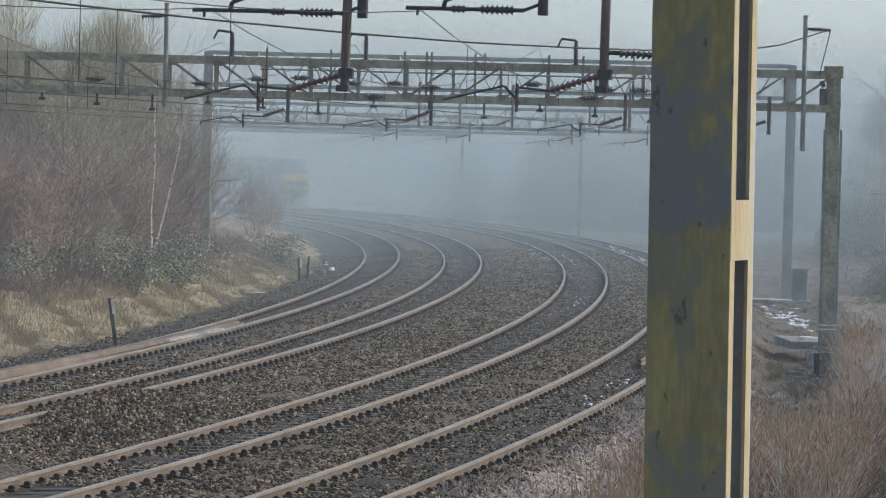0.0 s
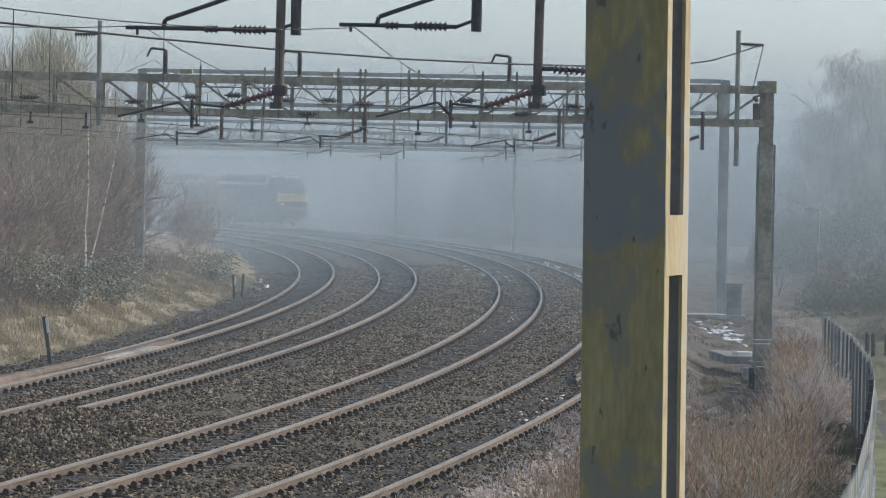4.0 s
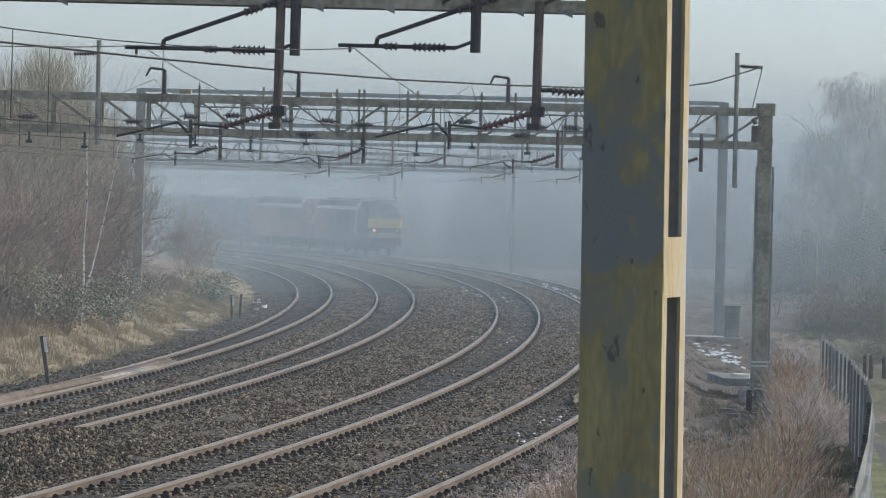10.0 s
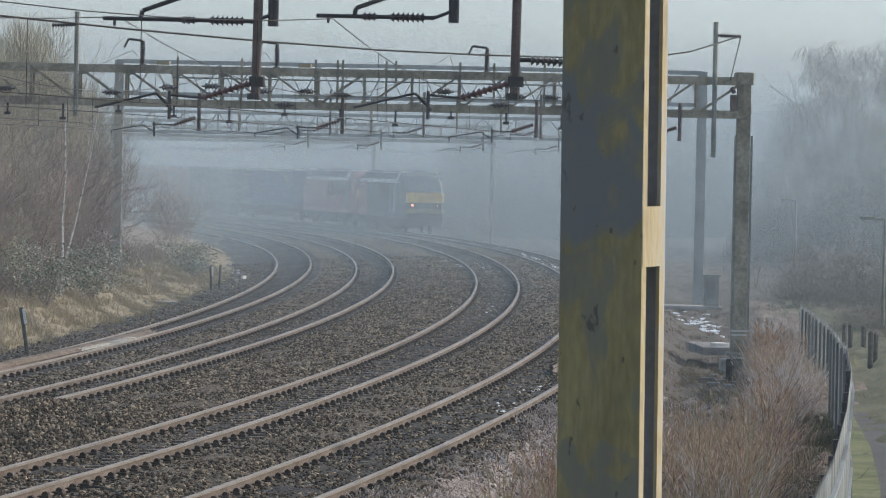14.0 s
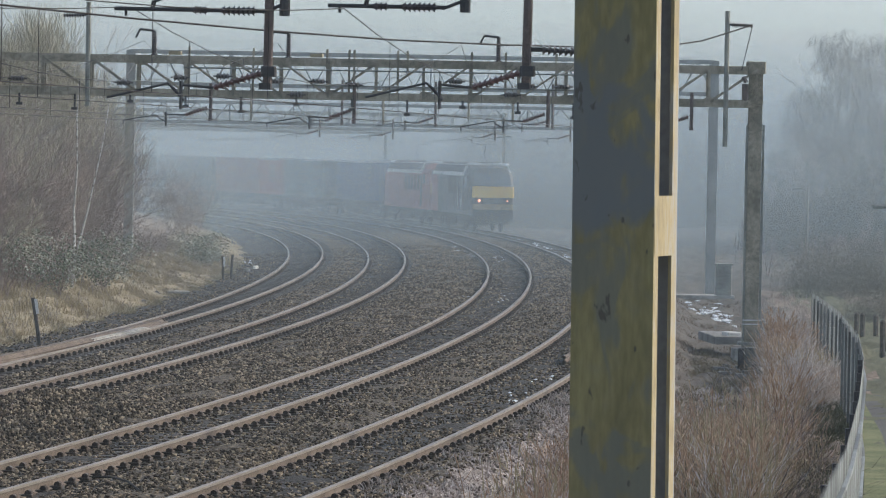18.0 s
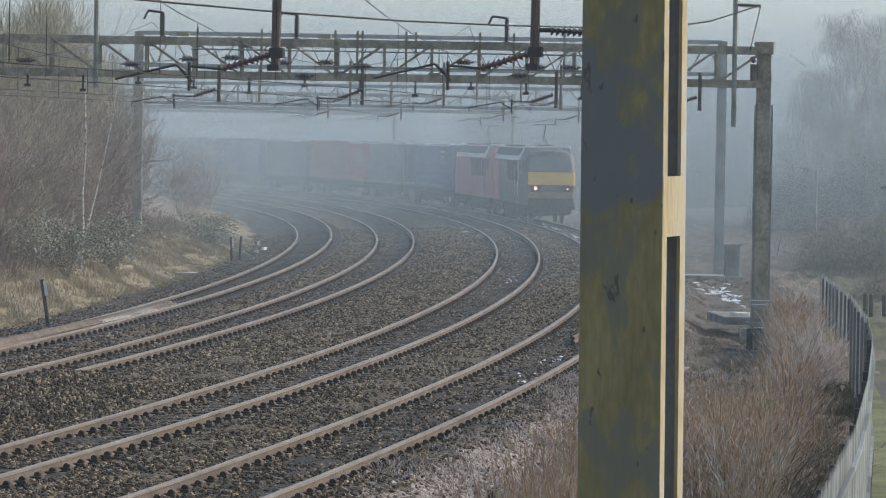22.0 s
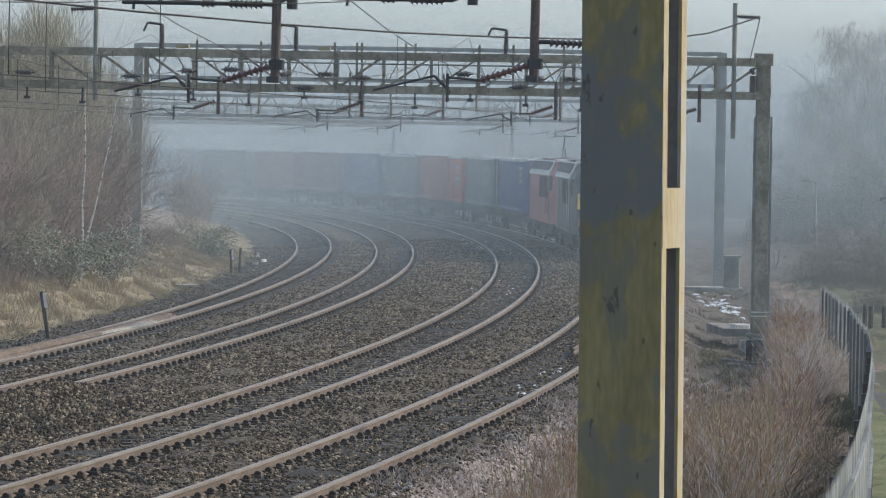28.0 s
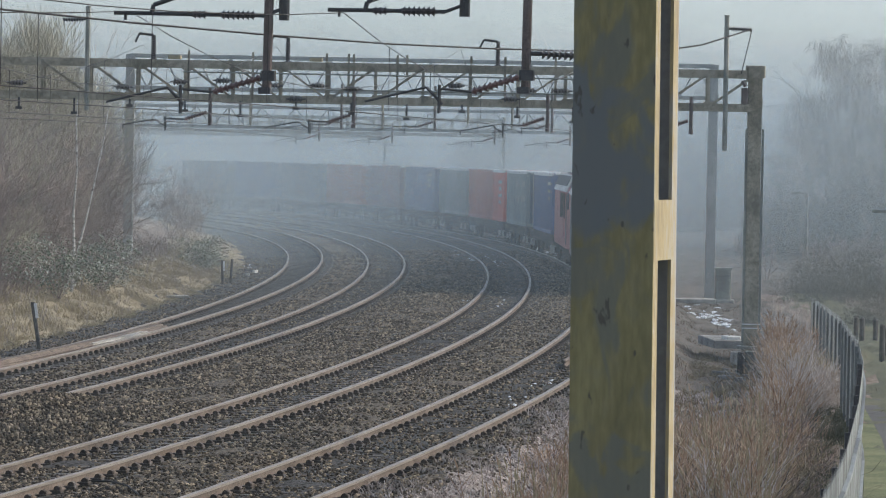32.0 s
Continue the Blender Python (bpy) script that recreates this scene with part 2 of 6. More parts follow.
def peeling_mat():
    """Old mustard paint over slate undercoat: one broad worn band, streaks and small flakes elsewhere."""
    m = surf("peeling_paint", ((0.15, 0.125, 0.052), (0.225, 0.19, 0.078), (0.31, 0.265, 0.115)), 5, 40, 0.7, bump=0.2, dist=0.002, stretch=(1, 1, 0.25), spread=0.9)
    nt = m.node_tree
    N, L = nt.nodes, nt.links
    bsdf = N["Principled BSDF"]
    tc, mp, sep = N.new("ShaderNodeTexCoord"), N.new("ShaderNodeMapping"), N.new("ShaderNodeSeparateXYZ")
    mp.inputs["Scale"].default_value = (1.0, 1.0, 0.55)
    mp.inputs["Location"].default_value = (1.7, 0.4, 2.3)
    L.new(tc.outputs["Object"], mp.inputs["Vector"])
    L.new(tc.outputs["Object"], sep.inputs["Vector"])

    def calc(op, a, b):
        k = N.new("ShaderNodeMath")
        k.operation = op
        for i, v in enumerate((a, b)):
            if isinstance(v, (int, float)):
                k.inputs[i].default_value = v
            else:
                L.new(v, k.inputs[i])
        return k.outputs[0]

    def cloud(scale, detail, twist=0.0):
        k = N.new("ShaderNodeTexNoise")
        k.inputs["Scale"].default_value, k.inputs["Detail"].default_value, k.inputs["Distortion"].default_value = scale, detail, twist
        L.new(mp.outputs["Vector"], k.inputs["Vector"])
        return k.outputs["Fac"]

    def mask(value, lo, hi):
        k = N.new("ShaderNodeMapRange")
        k.interpolation_type = "SMOOTHSTEP"
        k.inputs["From Min"].default_value, k.inputs["From Max"].default_value = lo, hi
        L.new(value, k.inputs["Value"])
        return k.outputs["Result"]

    def over(fac, under, tone):
        k = N.new("ShaderNodeMix")
        k.data_type = "RGBA"
        L.new(fac, k.inputs[0])
        L.new(under, k.inputs[6])
        k.inputs[7].default_value = (*tone, 1)
        return k.outputs[2]

    x, z = sep.outputs["X"], sep.outputs["Z"]
    upper = calc("SUBTRACT", calc("MULTIPLY", x, -0.95), z)            # sloping upper edge of the band
    upper = calc("ADD", upper, 4.36)
    lower = calc("SUBTRACT", z, calc("ADD", calc("MULTIPLY", x, 0.42), 4.10))
    band = calc("MINIMUM", upper, lower)
    ragged = calc("MULTIPLY", calc("SUBTRACT", cloud(6, 7, 0.8), 0.5), 0.62)
    patch = mask(calc("ADD", band, ragged), -0.05, 0.07)
    small = mask(cloud(4.2, 7, 1.1), 0.50, 0.60)
    flakes = mask(cloud(14, 8, 0.3), 0.66, 0.70)
    stain = mask(cloud(2.6, 8, 1.4), 0.45, 0.72)
    rub = mask(cloud(9, 8, 1.0), 0.50, 0.72)
    col = bsdf.inputs["Base Color"].links[0].from_socket
    col = over(calc("MULTIPLY", stain, 0.6), col, (0.155, 0.135, 0.070))
    col = over(calc("MULTIPLY", small, 0.7), col, (0.145, 0.150, 0.130))
    col = over(calc("MULTIPLY", patch, 0.92), col, (0.140, 0.152, 0.152))
    col = over(calc("MULTIPLY", rub, 0.30), col, (0.20, 0.185, 0.125))
    col = over(calc("MULTIPLY", flakes, 0.8), col, (0.07, 0.062, 0.045))
    L.new(col, bsdf.inputs["Base Color"])
    return m


MAT["peeling"] = peeling_mat()
# paler than the column face: sunlight on its side is put into this paint
MAT["flange"] = surf("flange_sunlit_paint", ((0.26, 0.215, 0.13), (0.36, 0.29, 0.155), (0.34, 0.325, 0.28)), 4, 30, 0.7, bump=0.15, dist=0.002, stretch=(1, 1, 0.3))
MAT["recess"] = surf("recess_paint", ((0.27, 0.285, 0.31), (0.36, 0.38, 0.41)), 3, 30, 0.8, bump=0.1, dist=0.002)


def fog_mat(name, density, top):
    """A thin veil of ground fog: lets most light through, scatters the rest; thins out upwards."""
    m = bpy.data.materials.new(name)
    m.use_nodes = True
    nt = m.node_tree
    N, L = nt.nodes, nt.links
    N.clear()
    out, mix, clear = N.new("ShaderNodeOutputMaterial"), N.new("ShaderNodeMixShader"), N.new("ShaderNodeBsdfTransparent")
    dif, trl, half = N.new("ShaderNodeBsdfDiffuse"), N.new("ShaderNodeBsdfTranslucent"), N.new("ShaderNodeMixShader")
    dif.inputs["Color"].default_value = trl.inputs["Color"].default_value = (0.672, 0.785, 0.825, 1)
    half.inputs[0].default_value = 0.5
    L.new(dif.outputs[0], half.inputs[1])
    L.new(trl.outputs[0], half.inputs[2])
    geo, sep = N.new("ShaderNodeNewGeometry"), N.new("ShaderNodeSeparateXYZ")
    L.new(geo.outputs["Position"], sep.inputs["Vector"])
    fall = N.new("ShaderNodeMapRange")
    fall.interpolation_type = "SMOOTHSTEP"
    fall.inputs["From Min"].default_value, fall.inputs["From Max"].default_value = 3.0, top
    fall.inputs["To Min"].default_value, fall.inputs["To Max"].default_value = density, density * 0.12
    L.new(sep.outputs["Z"], fall.inputs["Value"])
    noi = N.new("ShaderNodeTexNoise")
    noi.inputs["Scale"].default_value, noi.inputs["Detail"].default_value = 0.05, 2
    L.new(geo.outputs["Position"], noi.inputs["Vector"])
    var = N.new("ShaderNodeMapRange")
    var.inputs["To Min"].default_value, var.inputs["To Max"].default_value = 0.75, 1.25
    L.new(noi.outputs["Fac"], var.inputs["Value"])
    mul = N.new("ShaderNodeMath")
    mul.operation = "MULTIPLY"
    L.new(fall.outputs["Result"], mul.inputs[0])
    L.new(var.outputs["Result"], mul.inputs[1])
    L.new(mul.outputs[0], mix.inputs[0])
    L.new(clear.outputs[0], mix.inputs[1])
    L.new(half.outputs[0], mix.inputs[2])
    L.new(mix.outputs[0], out.inputs["Surface"])
    return m


# ---------------------------------------------------------------- mesh helpers
class Shape:
    """Collects boxes, bars, tubes and sheets into one mesh."""

    def __init__(self):
        self.v, self.f = [], []

    def add(self, verts, faces):
        n = len(self.v)
        self.v += [tuple(p) for p in verts]
        self.f += [tuple(n + i for i in fc) for fc in faces]
        return self

    def box(self, c, s, m=None, taper=1.0, bev=0.0):
        x, y, z = s[0] / 2, s[1] / 2, s[2] / 2
        if bev:
            ring = [(x - bev, y), (x, y - bev), (x, -y + bev), (x - bev, -y), (-x + bev, -y), (-x, -y + bev), (-x, y - bev), (-x + bev, y)]
            ring = ring[::-1]
            pts = [(a, b, -z) for a, b in ring] + [(a * taper, b * taper, z - bev) for a, b in ring] + [(a * taper * 0.97, b * taper * 0.97, z) for a, b in ring]
            fs = [tuple(range(8))[::-1], tuple(range(16, 24))]
            for k in (0, 8):
                fs += [(k + i, k + (i + 1) % 8, k + 8 + (i + 1) % 8, k + 8 + i) for i in range(8)]
        else:
            pts = [(-x, -y, -z), (x, -y, -z), (x, y, -z), (-x, y, -z), (-x * taper, -y * taper, z), (x * taper, -y * taper, z), (x * taper, y * taper, z), (-x * taper, y * taper, z)]
            fs = [(0, 3, 2, 1), (4, 5, 6, 7), (0, 1, 5, 4), (1, 2, 6, 5), (2, 3, 7, 6), (3, 0, 4, 7)]
        c = Vector(c)
        pts = [(m @ Vector(p) if m else Vector(p)) + c for p in pts]
        return self.add(pts, fs)

    def bar(self, p, q, w, h=None, up=(0, 0, 1)):
        """A straight bar of rectangular section from p to q."""
        p, q = Vector(p), Vector(q)
        d = (q - p).normalized()
        up = Vector(up)
        if abs(d.dot(up)) > 0.98:
            up = Vector((0, 1, 0))
        r = d.cross(up).normalized()
        u = r.cross(d)
        h = h or w
        o = [r * (a * w / 2) + u * (b * h / 2) for a, b in ((-1, -1), (1, -1), (1, 1), (-1, 1))]
        return self.add([p + k for k in o] + [q + k for k in o], [(3, 2, 1, 0), (4, 5, 6, 7), (0, 1, 5, 4), (1, 2, 6, 5), (2, 3, 7, 6), (3, 0, 4, 7)])

    def tube(self, p, q, r0, r1=None, n=6, cap=True):
        p, q = Vector(p), Vector(q)
        r1 = r0 if r1 is None else r1
        d = (q - p).normalized()
        a = d.cross(Vector((0, 0, 1)) if abs(d.z) < 0.9 else Vector((1, 0, 0))).normalized()
        b = d.cross(a)
        ring = [a * math.cos(6.2832 * i / n) + b * math.sin(6.2832 * i / n) for i in range(n)]
        fs = [(i, (i + 1) % n, n + (i + 1) % n, n + i) for i in range(n)]
        if cap:
            fs += [tuple(range(n))[::-1], tuple(range(n, 2 * n))]
        return self.add([p + k * r0 for k in ring] + [q + k * r1 for k in ring], fs)

    def line(self, pts, r, n=5):
        pts = [Vector(p) for p in pts]
        k0 = len(self.v)
        for i, p in enumerate(pts):
            d = (pts[min(i + 1, len(pts) - 1)] - pts[max(i - 1, 0)]).normalized()
            a = d.cross(Vector((0, 0, 1)) if abs(d.z) < 0.9 else Vector((1, 0, 0))).normalized()
            b = d.cross(a)
            self.v += [tuple(p + (a * math.cos(6.2832 * j / n) + b * math.sin(6.2832 * j / n)) * r) for j in range(n)]
        for i in range(len(pts) - 1):
            self.f += [(k0 + i * n + j, k0 + i * n + (j + 1) % n, k0 + (i + 1) * n + (j + 1) % n, k0 + (i + 1) * n + j) for j in range(n)]
        return self

    def ribbed(self, p, q, r_core, r_rib, ribs, n=8):
        """An insulator: a core with a row of sheds."""
        p, q = Vector(p), Vector(q)
        self.tube(p, q, r_core, r_core, n)
        for i in range(ribs):
            a, b = p.lerp(q, (i + 0.2) / ribs), p.lerp(q, (i + 0.75) / ribs)
            self.tube(a, b, r_rib, r_rib * 0.55, n)
        return self


def mesh_of(name, shape, mat):
    me = bpy.data.meshes.new(name)
    me.from_pydata(shape.v, [], shape.f)
    mats = mat if isinstance(mat, (list, tuple)) else [mat]
    for k in mats:
        me.materials.append(MAT[k] if isinstance(k, str) else k)
    me.update()
    return me


def part(name, shape, mat, parent=None, label=""):
    """One mesh object; its coordinates are those of the parent."""
    ob = new(name, shape if isinstance(shape, bpy.types.Mesh) else mesh_of(name, shape, mat))
    if parent:
        ob.parent = parent
    return tagged(ob, label)


def thing(name, label, category, m=None, group="", kind=""):
    ob = new(name)
    ob.empty_display_size = 0.3
    ob.matrix_basis = m or Matrix()
    return tagged(ob, label, category, group, kind)


# ---------------------------------------------------------------- the curve of the railway
CX, CY, RAD = -302.5625, 159.0778, 297.3519
K2, K3, K4 = 9.944, -0.3861, -0.6807
TRACKS = {"A": (0.0, -0.3426, 0.2032), "B": (3.4664, -0.1434, 0.1364), "C": (8.1843, 0.0, 0.0694), "D": (11.6982, 0.0042, -0.0296)}
HALF = 0.7525


def bow(a):
    u = a * RAD / 100
    return RAD + K2 * u ** 2 + K3 * u ** 3 + K4 * u ** 4


def rail_xy(o, a):
    r = bow(a) + o
    return CX + r * np.cos(a), CY + r * np.sin(a)


ARC_A = np.linspace(-0.95, 0.98, 4000)
ax, ay = rail_xy(11.6982, ARC_A)
ARC_S = np.concatenate([[0], np.cumsum(np.hypot(np.diff(ax), np.diff(ay)))])
ARC_S -= np.interp(0, ARC_A, ARC_S)


def ang(s):
    return np.interp(s, ARC_S, ARC_A)


def lateral(x, y):
    a = np.arctan2(y - CY, x - CX)
    return np.hypot(x - CX, y - CY) - bow(a), a


def lay_z(o, top=True):
    """Height of the plane of the rails (or of the ballast) at lateral o."""
    xs, zs = [], []
    for off, z, cant in TRACKS.values():
        xs += [off - HALF, off + HALF]
        zs += [z, z + cant]
    return np.interp(o, xs, zs)


# lateral profile of the ground: (offset, height)
PROFILE_O = np.array([-400, -60, -20, -13, -9, -6, -4.2, -3.0, -1.9, -1.35, -0.9, 0.9, 1.73, 2.55, 4.38, 5.0, 6.0, 7.2, 9.1, 9.95, 10.8, 12.6, 13.2, 14.3, 15.5, 17.5, 19.2, 23, 40, 60, 400])
PROFILE_Z = np.array([0.5, 2.2, 1.3, 0.9, 0.55, 0.2, -0.25, -0.58, -0.62, -0.55, -0.49, -0.32, -0.24, -0.27, -0.17, -0.09, -0.05, -0.14, -0.095, -0.05, -0.155, -0.18, -0.22, -0.72, -0.75, -0.60, -0.48, -0.6, -0.3, 0.5, 0.5])


FOUR_FOOT = {"A": 0.03, "B": 0.04, "C": 0.035, "D": 0.006}      # depth of the ballast between the rails below the shoulder


def ground_z(x, y):
    o, a = lateral(x, y)
    z = np.interp(o, PROFILE_O, PROFILE_Z)
    for k, (off, _, _) in TRACKS.items():
        z = z - FOUR_FOOT[k] * np.exp(-((o - off) / 1.0) ** 4)
    far = np.clip((np.hypot(x, y - 150) - 400) / 600, 0, 1)
    return z * (1 - far)


def build_ground():
    def steps(fine0, fine1, step, lo, hi):
        mid = list(np.arange(fine0, fine1 + step / 2, step))
        out_lo, g, p = [], step, fine0
        while p > lo:
            g *= 1.35
            p -= g
            out_lo.append(p)
        out_hi, g, p = [], step, mid[-1]
        while p < hi:
            g *= 1.35
            p += g
            out_hi.append(p)
        return np.array(out_lo[::-1] + mid + out_hi)
    xs, ys = steps(-24, 16, 0.3, -3500, 3500), steps(26, 320, 0.9, -3000, 4500)
    X, Y = np.meshgrid(xs, ys)
    O, A = lateral(X, Y)
    Z = ground_z(X, Y)
    rng = np.random.RandomState(4)
    near = (np.abs(X) < 30) & (Y > 20) & (Y < 330)
    rough = np.where((O < -3) | (O > 14.2), 0.07, 0.02)
    Z = Z + near * rough * rng.randn(*Z.shape)
    nx, ny = len(xs), len(ys)
    verts = np.stack([X, Y, Z], -1).reshape(-1, 3)
    i = np.arange(ny - 1)[:, None] * nx + np.arange(nx - 1)[None]
    faces = np.stack([i, i + 1, i + 1 + nx, i + nx], -1).reshape(-1, 4)
    me = bpy.data.meshes.new("ground")
    me.from_pydata(verts.tolist(), [], faces.tolist())
    for k in ("ballast", "ballast_dark", "cess", "bank", "turf", "field", "straw_turf", "frost_soil", "far_ground"):
        me.materials.append(MAT[k])
    cxx, cyy = verts[faces].mean(1)[:, 0], verts[faces].mean(1)[:, 1]
    o, a = lateral(cxx, cyy)
    o = o + 0.15 * rng.randn(len(o))
    idx = np.zeros(len(o), int)
    for off, z, c in TRACKS.values():
        idx[np.abs(o - off) < 1.05] = 1
    idx[(o < -1.35) | (o > 13.3)] = 2
    idx[(o < -2.9) | (o > 14.3)] = 3
    idx[(o < -2.75) & (o > -6.2)] = 6
    idx[(o > 13.25) & (o < 15.6) & (cyy < 88)] = 7
    idx[(o > 14.3) & (o < 17.2) & (cyy > 88)] = 2
    idx[(o > 18.2) & (o < 20.0)] = 4
    idx[o > 22.6] = 4
    idx[(o > 14.6) & (cyy > 150)] = 8
    idx[(o > -2.9) & (o < -1.2)] = 1
    idx[(np.hypot(cxx, cyy - 150) > 330) | (o < -120)] = 5
    me.polygons.foreach_set("material_index", idx.astype(np.int32))
    me.polygons.foreach_set("use_smooth", np.ones(len(idx), bool))
    me.update()
    return tagged(new("ground", me), "railway formation of grey stone ballast between brown scrub banks", "ground", kind="structure")


build_ground()

# ---------------------------------------------------------------- tracks
RAIL_A = np.concatenate([np.arange(-0.62, -0.28, 0.012), np.arange(-0.28, 0.98, 0.005)])


def rail_shape(o, z, head):
    """A swept rail: the head alone, or the web and foot below it."""
    prof = [(-0.036, -0.035), (0.036, -0.035), (0.036, -0.006), (0.03, 0.0), (-0.03, 0.0), (-0.036, -0.006)] if head else \
           [(-0.055, -0.158), (0.055, -0.158), (0.055, -0.145), (0.012, -0.125), (0.010, -0.035), (-0.010, -0.035), (-0.012, -0.125), (-0.055, -0.145)]
    s = Shape()
    n = len(prof)
    for a in RAIL_A:
        for dx, dz in prof:
            x, y = rail_xy(o + dx, a)
            s.v.append((x, y, z + dz))
    for k in range(len(RAIL_A) - 1):
        s.f += [(k * n + i, k * n + (i + 1) % n, (k + 1) * n + (i + 1) % n, (k + 1) * n + i) for i in range(n)]
    return s


def build_tracks():
    sl = Shape().box((0, 0, -0.06), (2.5, 0.25, 0.13), bev=0.02)
    sleeper_mesh = mesh_of("sleeper", sl, "sleeper")
    ch = Shape().box((0, 0, -0.145), (0.32, 0.18, 0.035), bev=0.01).tube((0.095, -0.055, -0.112), (0.095, 0.055, -0.112), 0.042, n=8).tube((-0.095, -0.055, -0.112), (-0.095, 0.055, -0.112), 0.042, n=8)
    ch.tube((0.13, -0.05, -0.13), (0.13, -0.05, -0.09), 0.018).tube((-0.13, 0.05, -0.13), (-0.13, 0.05, -0.09), 0.018)
    chair_mesh = mesh_of("chair", ch, "chair")
    for k, (off, z, cant) in TRACKS.items():
        t = thing("railway_track", "curved railway track with rust-brown rails on dark sleepers in ballast", "railway track", group="tracks of the main line", kind="")
        for sd in (-1, 1):
            rz = z + (cant if sd > 0 else 0)
            r = part("rail", rail_shape(off + sd * HALF, rz, False), "rail_rust", t, "rusty brown steel rail")
            part("rail_head", rail_shape(off + sd * HALF, rz, True), "rail_head", r, "worn bright running surface of the rail")
        # sleepers and chairs over the stretch that shows best
        s0 = -112 if k in "CD" else -92
        s = s0
        n = 0
        while s < 75:
            a = float(ang(s))
            x, y = rail_xy(off, a)
            x2, y2 = rail_xy(off, a + 0.001)
            yaw = math.degrees(math.atan2(y2 - y, x2 - x)) - 90
            tilt = math.degrees(math.atan2(cant, 2 * HALF))
            zc = z + cant / 2 - 0.172
            o = part("sleeper", sleeper_mesh, None, t)
            o.matrix_basis = pose(x, y, zc, 0, -tilt, yaw) @ pose(random.uniform(-0.03, 0.03), 0, 0, 0, 0, random.uniform(-0.6, 0.6))
            if n < 150:
                for sd in (-1, 1):
                    xx, yy = rail_xy(off + sd * HALF, a)
                    c = part("chair", chair_mesh, None, t)
                    c.matrix_basis = pose(xx, yy, z + (cant if sd > 0 else 0) + 0.005, 0, -tilt, yaw)
            n += 1
            s += 0.70


# ---------------------------------------------------------------- overhead line portals
def portal(xl, xr, d, base, z_bot, z_top, deep=0.6, panel=1.18, skew=0.0, col=0.34, label="", left_col=True, right_col=True, warren=False, bar=1.0, mat="mossy", cap=True):
    """Lattice boom on two columns, in its own space: x along the boom, y away from the camera."""
    t = thing("overhead_line_portal", label, "overhead line portal", pose(0, d, 0, 0, 0, skew), group="overhead line portals")
    ch = 0.10
    for y in (-deep / 2, deep / 2):
        for z, nm in ((z_bot + ch / 2, "bottom_chord"), (z_top - ch / 2, "top_chord")):
            s = Shape().box(((xl + xr) / 2, y, z), (xr - xl, 0.02, 0.19 * bar)).box(((xl + xr) / 2, y - math.copysign(0.05, y), z + math.copysign(0.065, z - (z_bot + z_top) / 2)), (xr - xl, 0.10, 0.018))
            part(nm, s, mat, t)
    n = max(2, round((xr - xl) / panel))
    w = (xr - xl) / n
    for y in (-deep / 2, deep / 2):
        for i in range(n + 1):
            x = xl + i * w
            if not warren or i % 6 == 0:
                part("upright", Shape().bar((x, y, z_bot), (x, y, z_top), 0.07 * bar, 0.05 * bar), mat, t)
            if i < n:
                down = i % 2 == 0 if warren else x < (xl + xr) / 2
                a, b = (z_top - 0.05, z_bot + 0.05) if down else (z_bot + 0.05, z_top - 0.05)
                part("diagonal", Shape().bar((x, y + 0.02, a), (x + w, y + 0.02, b), 0.06 * bar, 0.045 * bar), mat, t)
                if not warren:
                    part("gusset", Shape().box((x + 0.05, y - math.copysign(0.02, y), a - math.copysign(0.06, a - b)), (0.26, 0.012, 0.16)), mat, t)
    for i in range(n):
        x = xl + i * w
        for z in (z_bot + 0.03, z_top - 0.03):
            part("lacing", Shape().bar((x, -deep / 2, z), (x + w, deep / 2, z), 0.05, 0.03), mat, t)
    for x, on in ((xl, left_col), (xr, right_col)):
        if not on:
            continue
        co = None
        for y in (-0.20, 0.20):
            hz, zc = z_top - base, (base + z_top) / 2
            iy = y - math.copysign(0.1, y)
            w2 = col * 0.29
            oy = y + math.copysign(0.012, y)
            ring = [(x - w2, oy), (x + w2, oy), (x + w2, iy), (x + w2 - 0.02, iy), (x + w2 - 0.02, y), (x - w2 + 0.02, y), (x - w2 + 0.02, iy), (x - w2, iy)]
            if y > 0:
                ring = ring[::-1]
            c = Shape().add([(p, q, base) for p, q in ring] + [(p, q, z_top) for p, q in ring], [(i, (i + 1) % 8, 8 + (i + 1) % 8, 8 + i) for i in range(8)] + [(8, 9, 12, 13), (9, 10, 11, 12), (13, 14, 15, 8)])
            co = part("column_channel", c, mat, t, "weathered grey-green steel column channel")
        k = base + 0.6
        while k < z_top - 0.3:
            part("batten", Shape().box((x + col * 0.29 + 0.007, 0, k), (0.012, 0.40, 0.24)), mat, co)
            k += 1.15
        part("base_block", Shape().box((x, 0, base - 0.1), (0.9, 0.9, 0.5), bev=0.05), "concrete", t)
        if cap:
            part("cap", Shape().box((x, 0, z_top + 0.02), (col * 0.80, 0.68, 0.30), bev=0.03), mat, t)
    return t


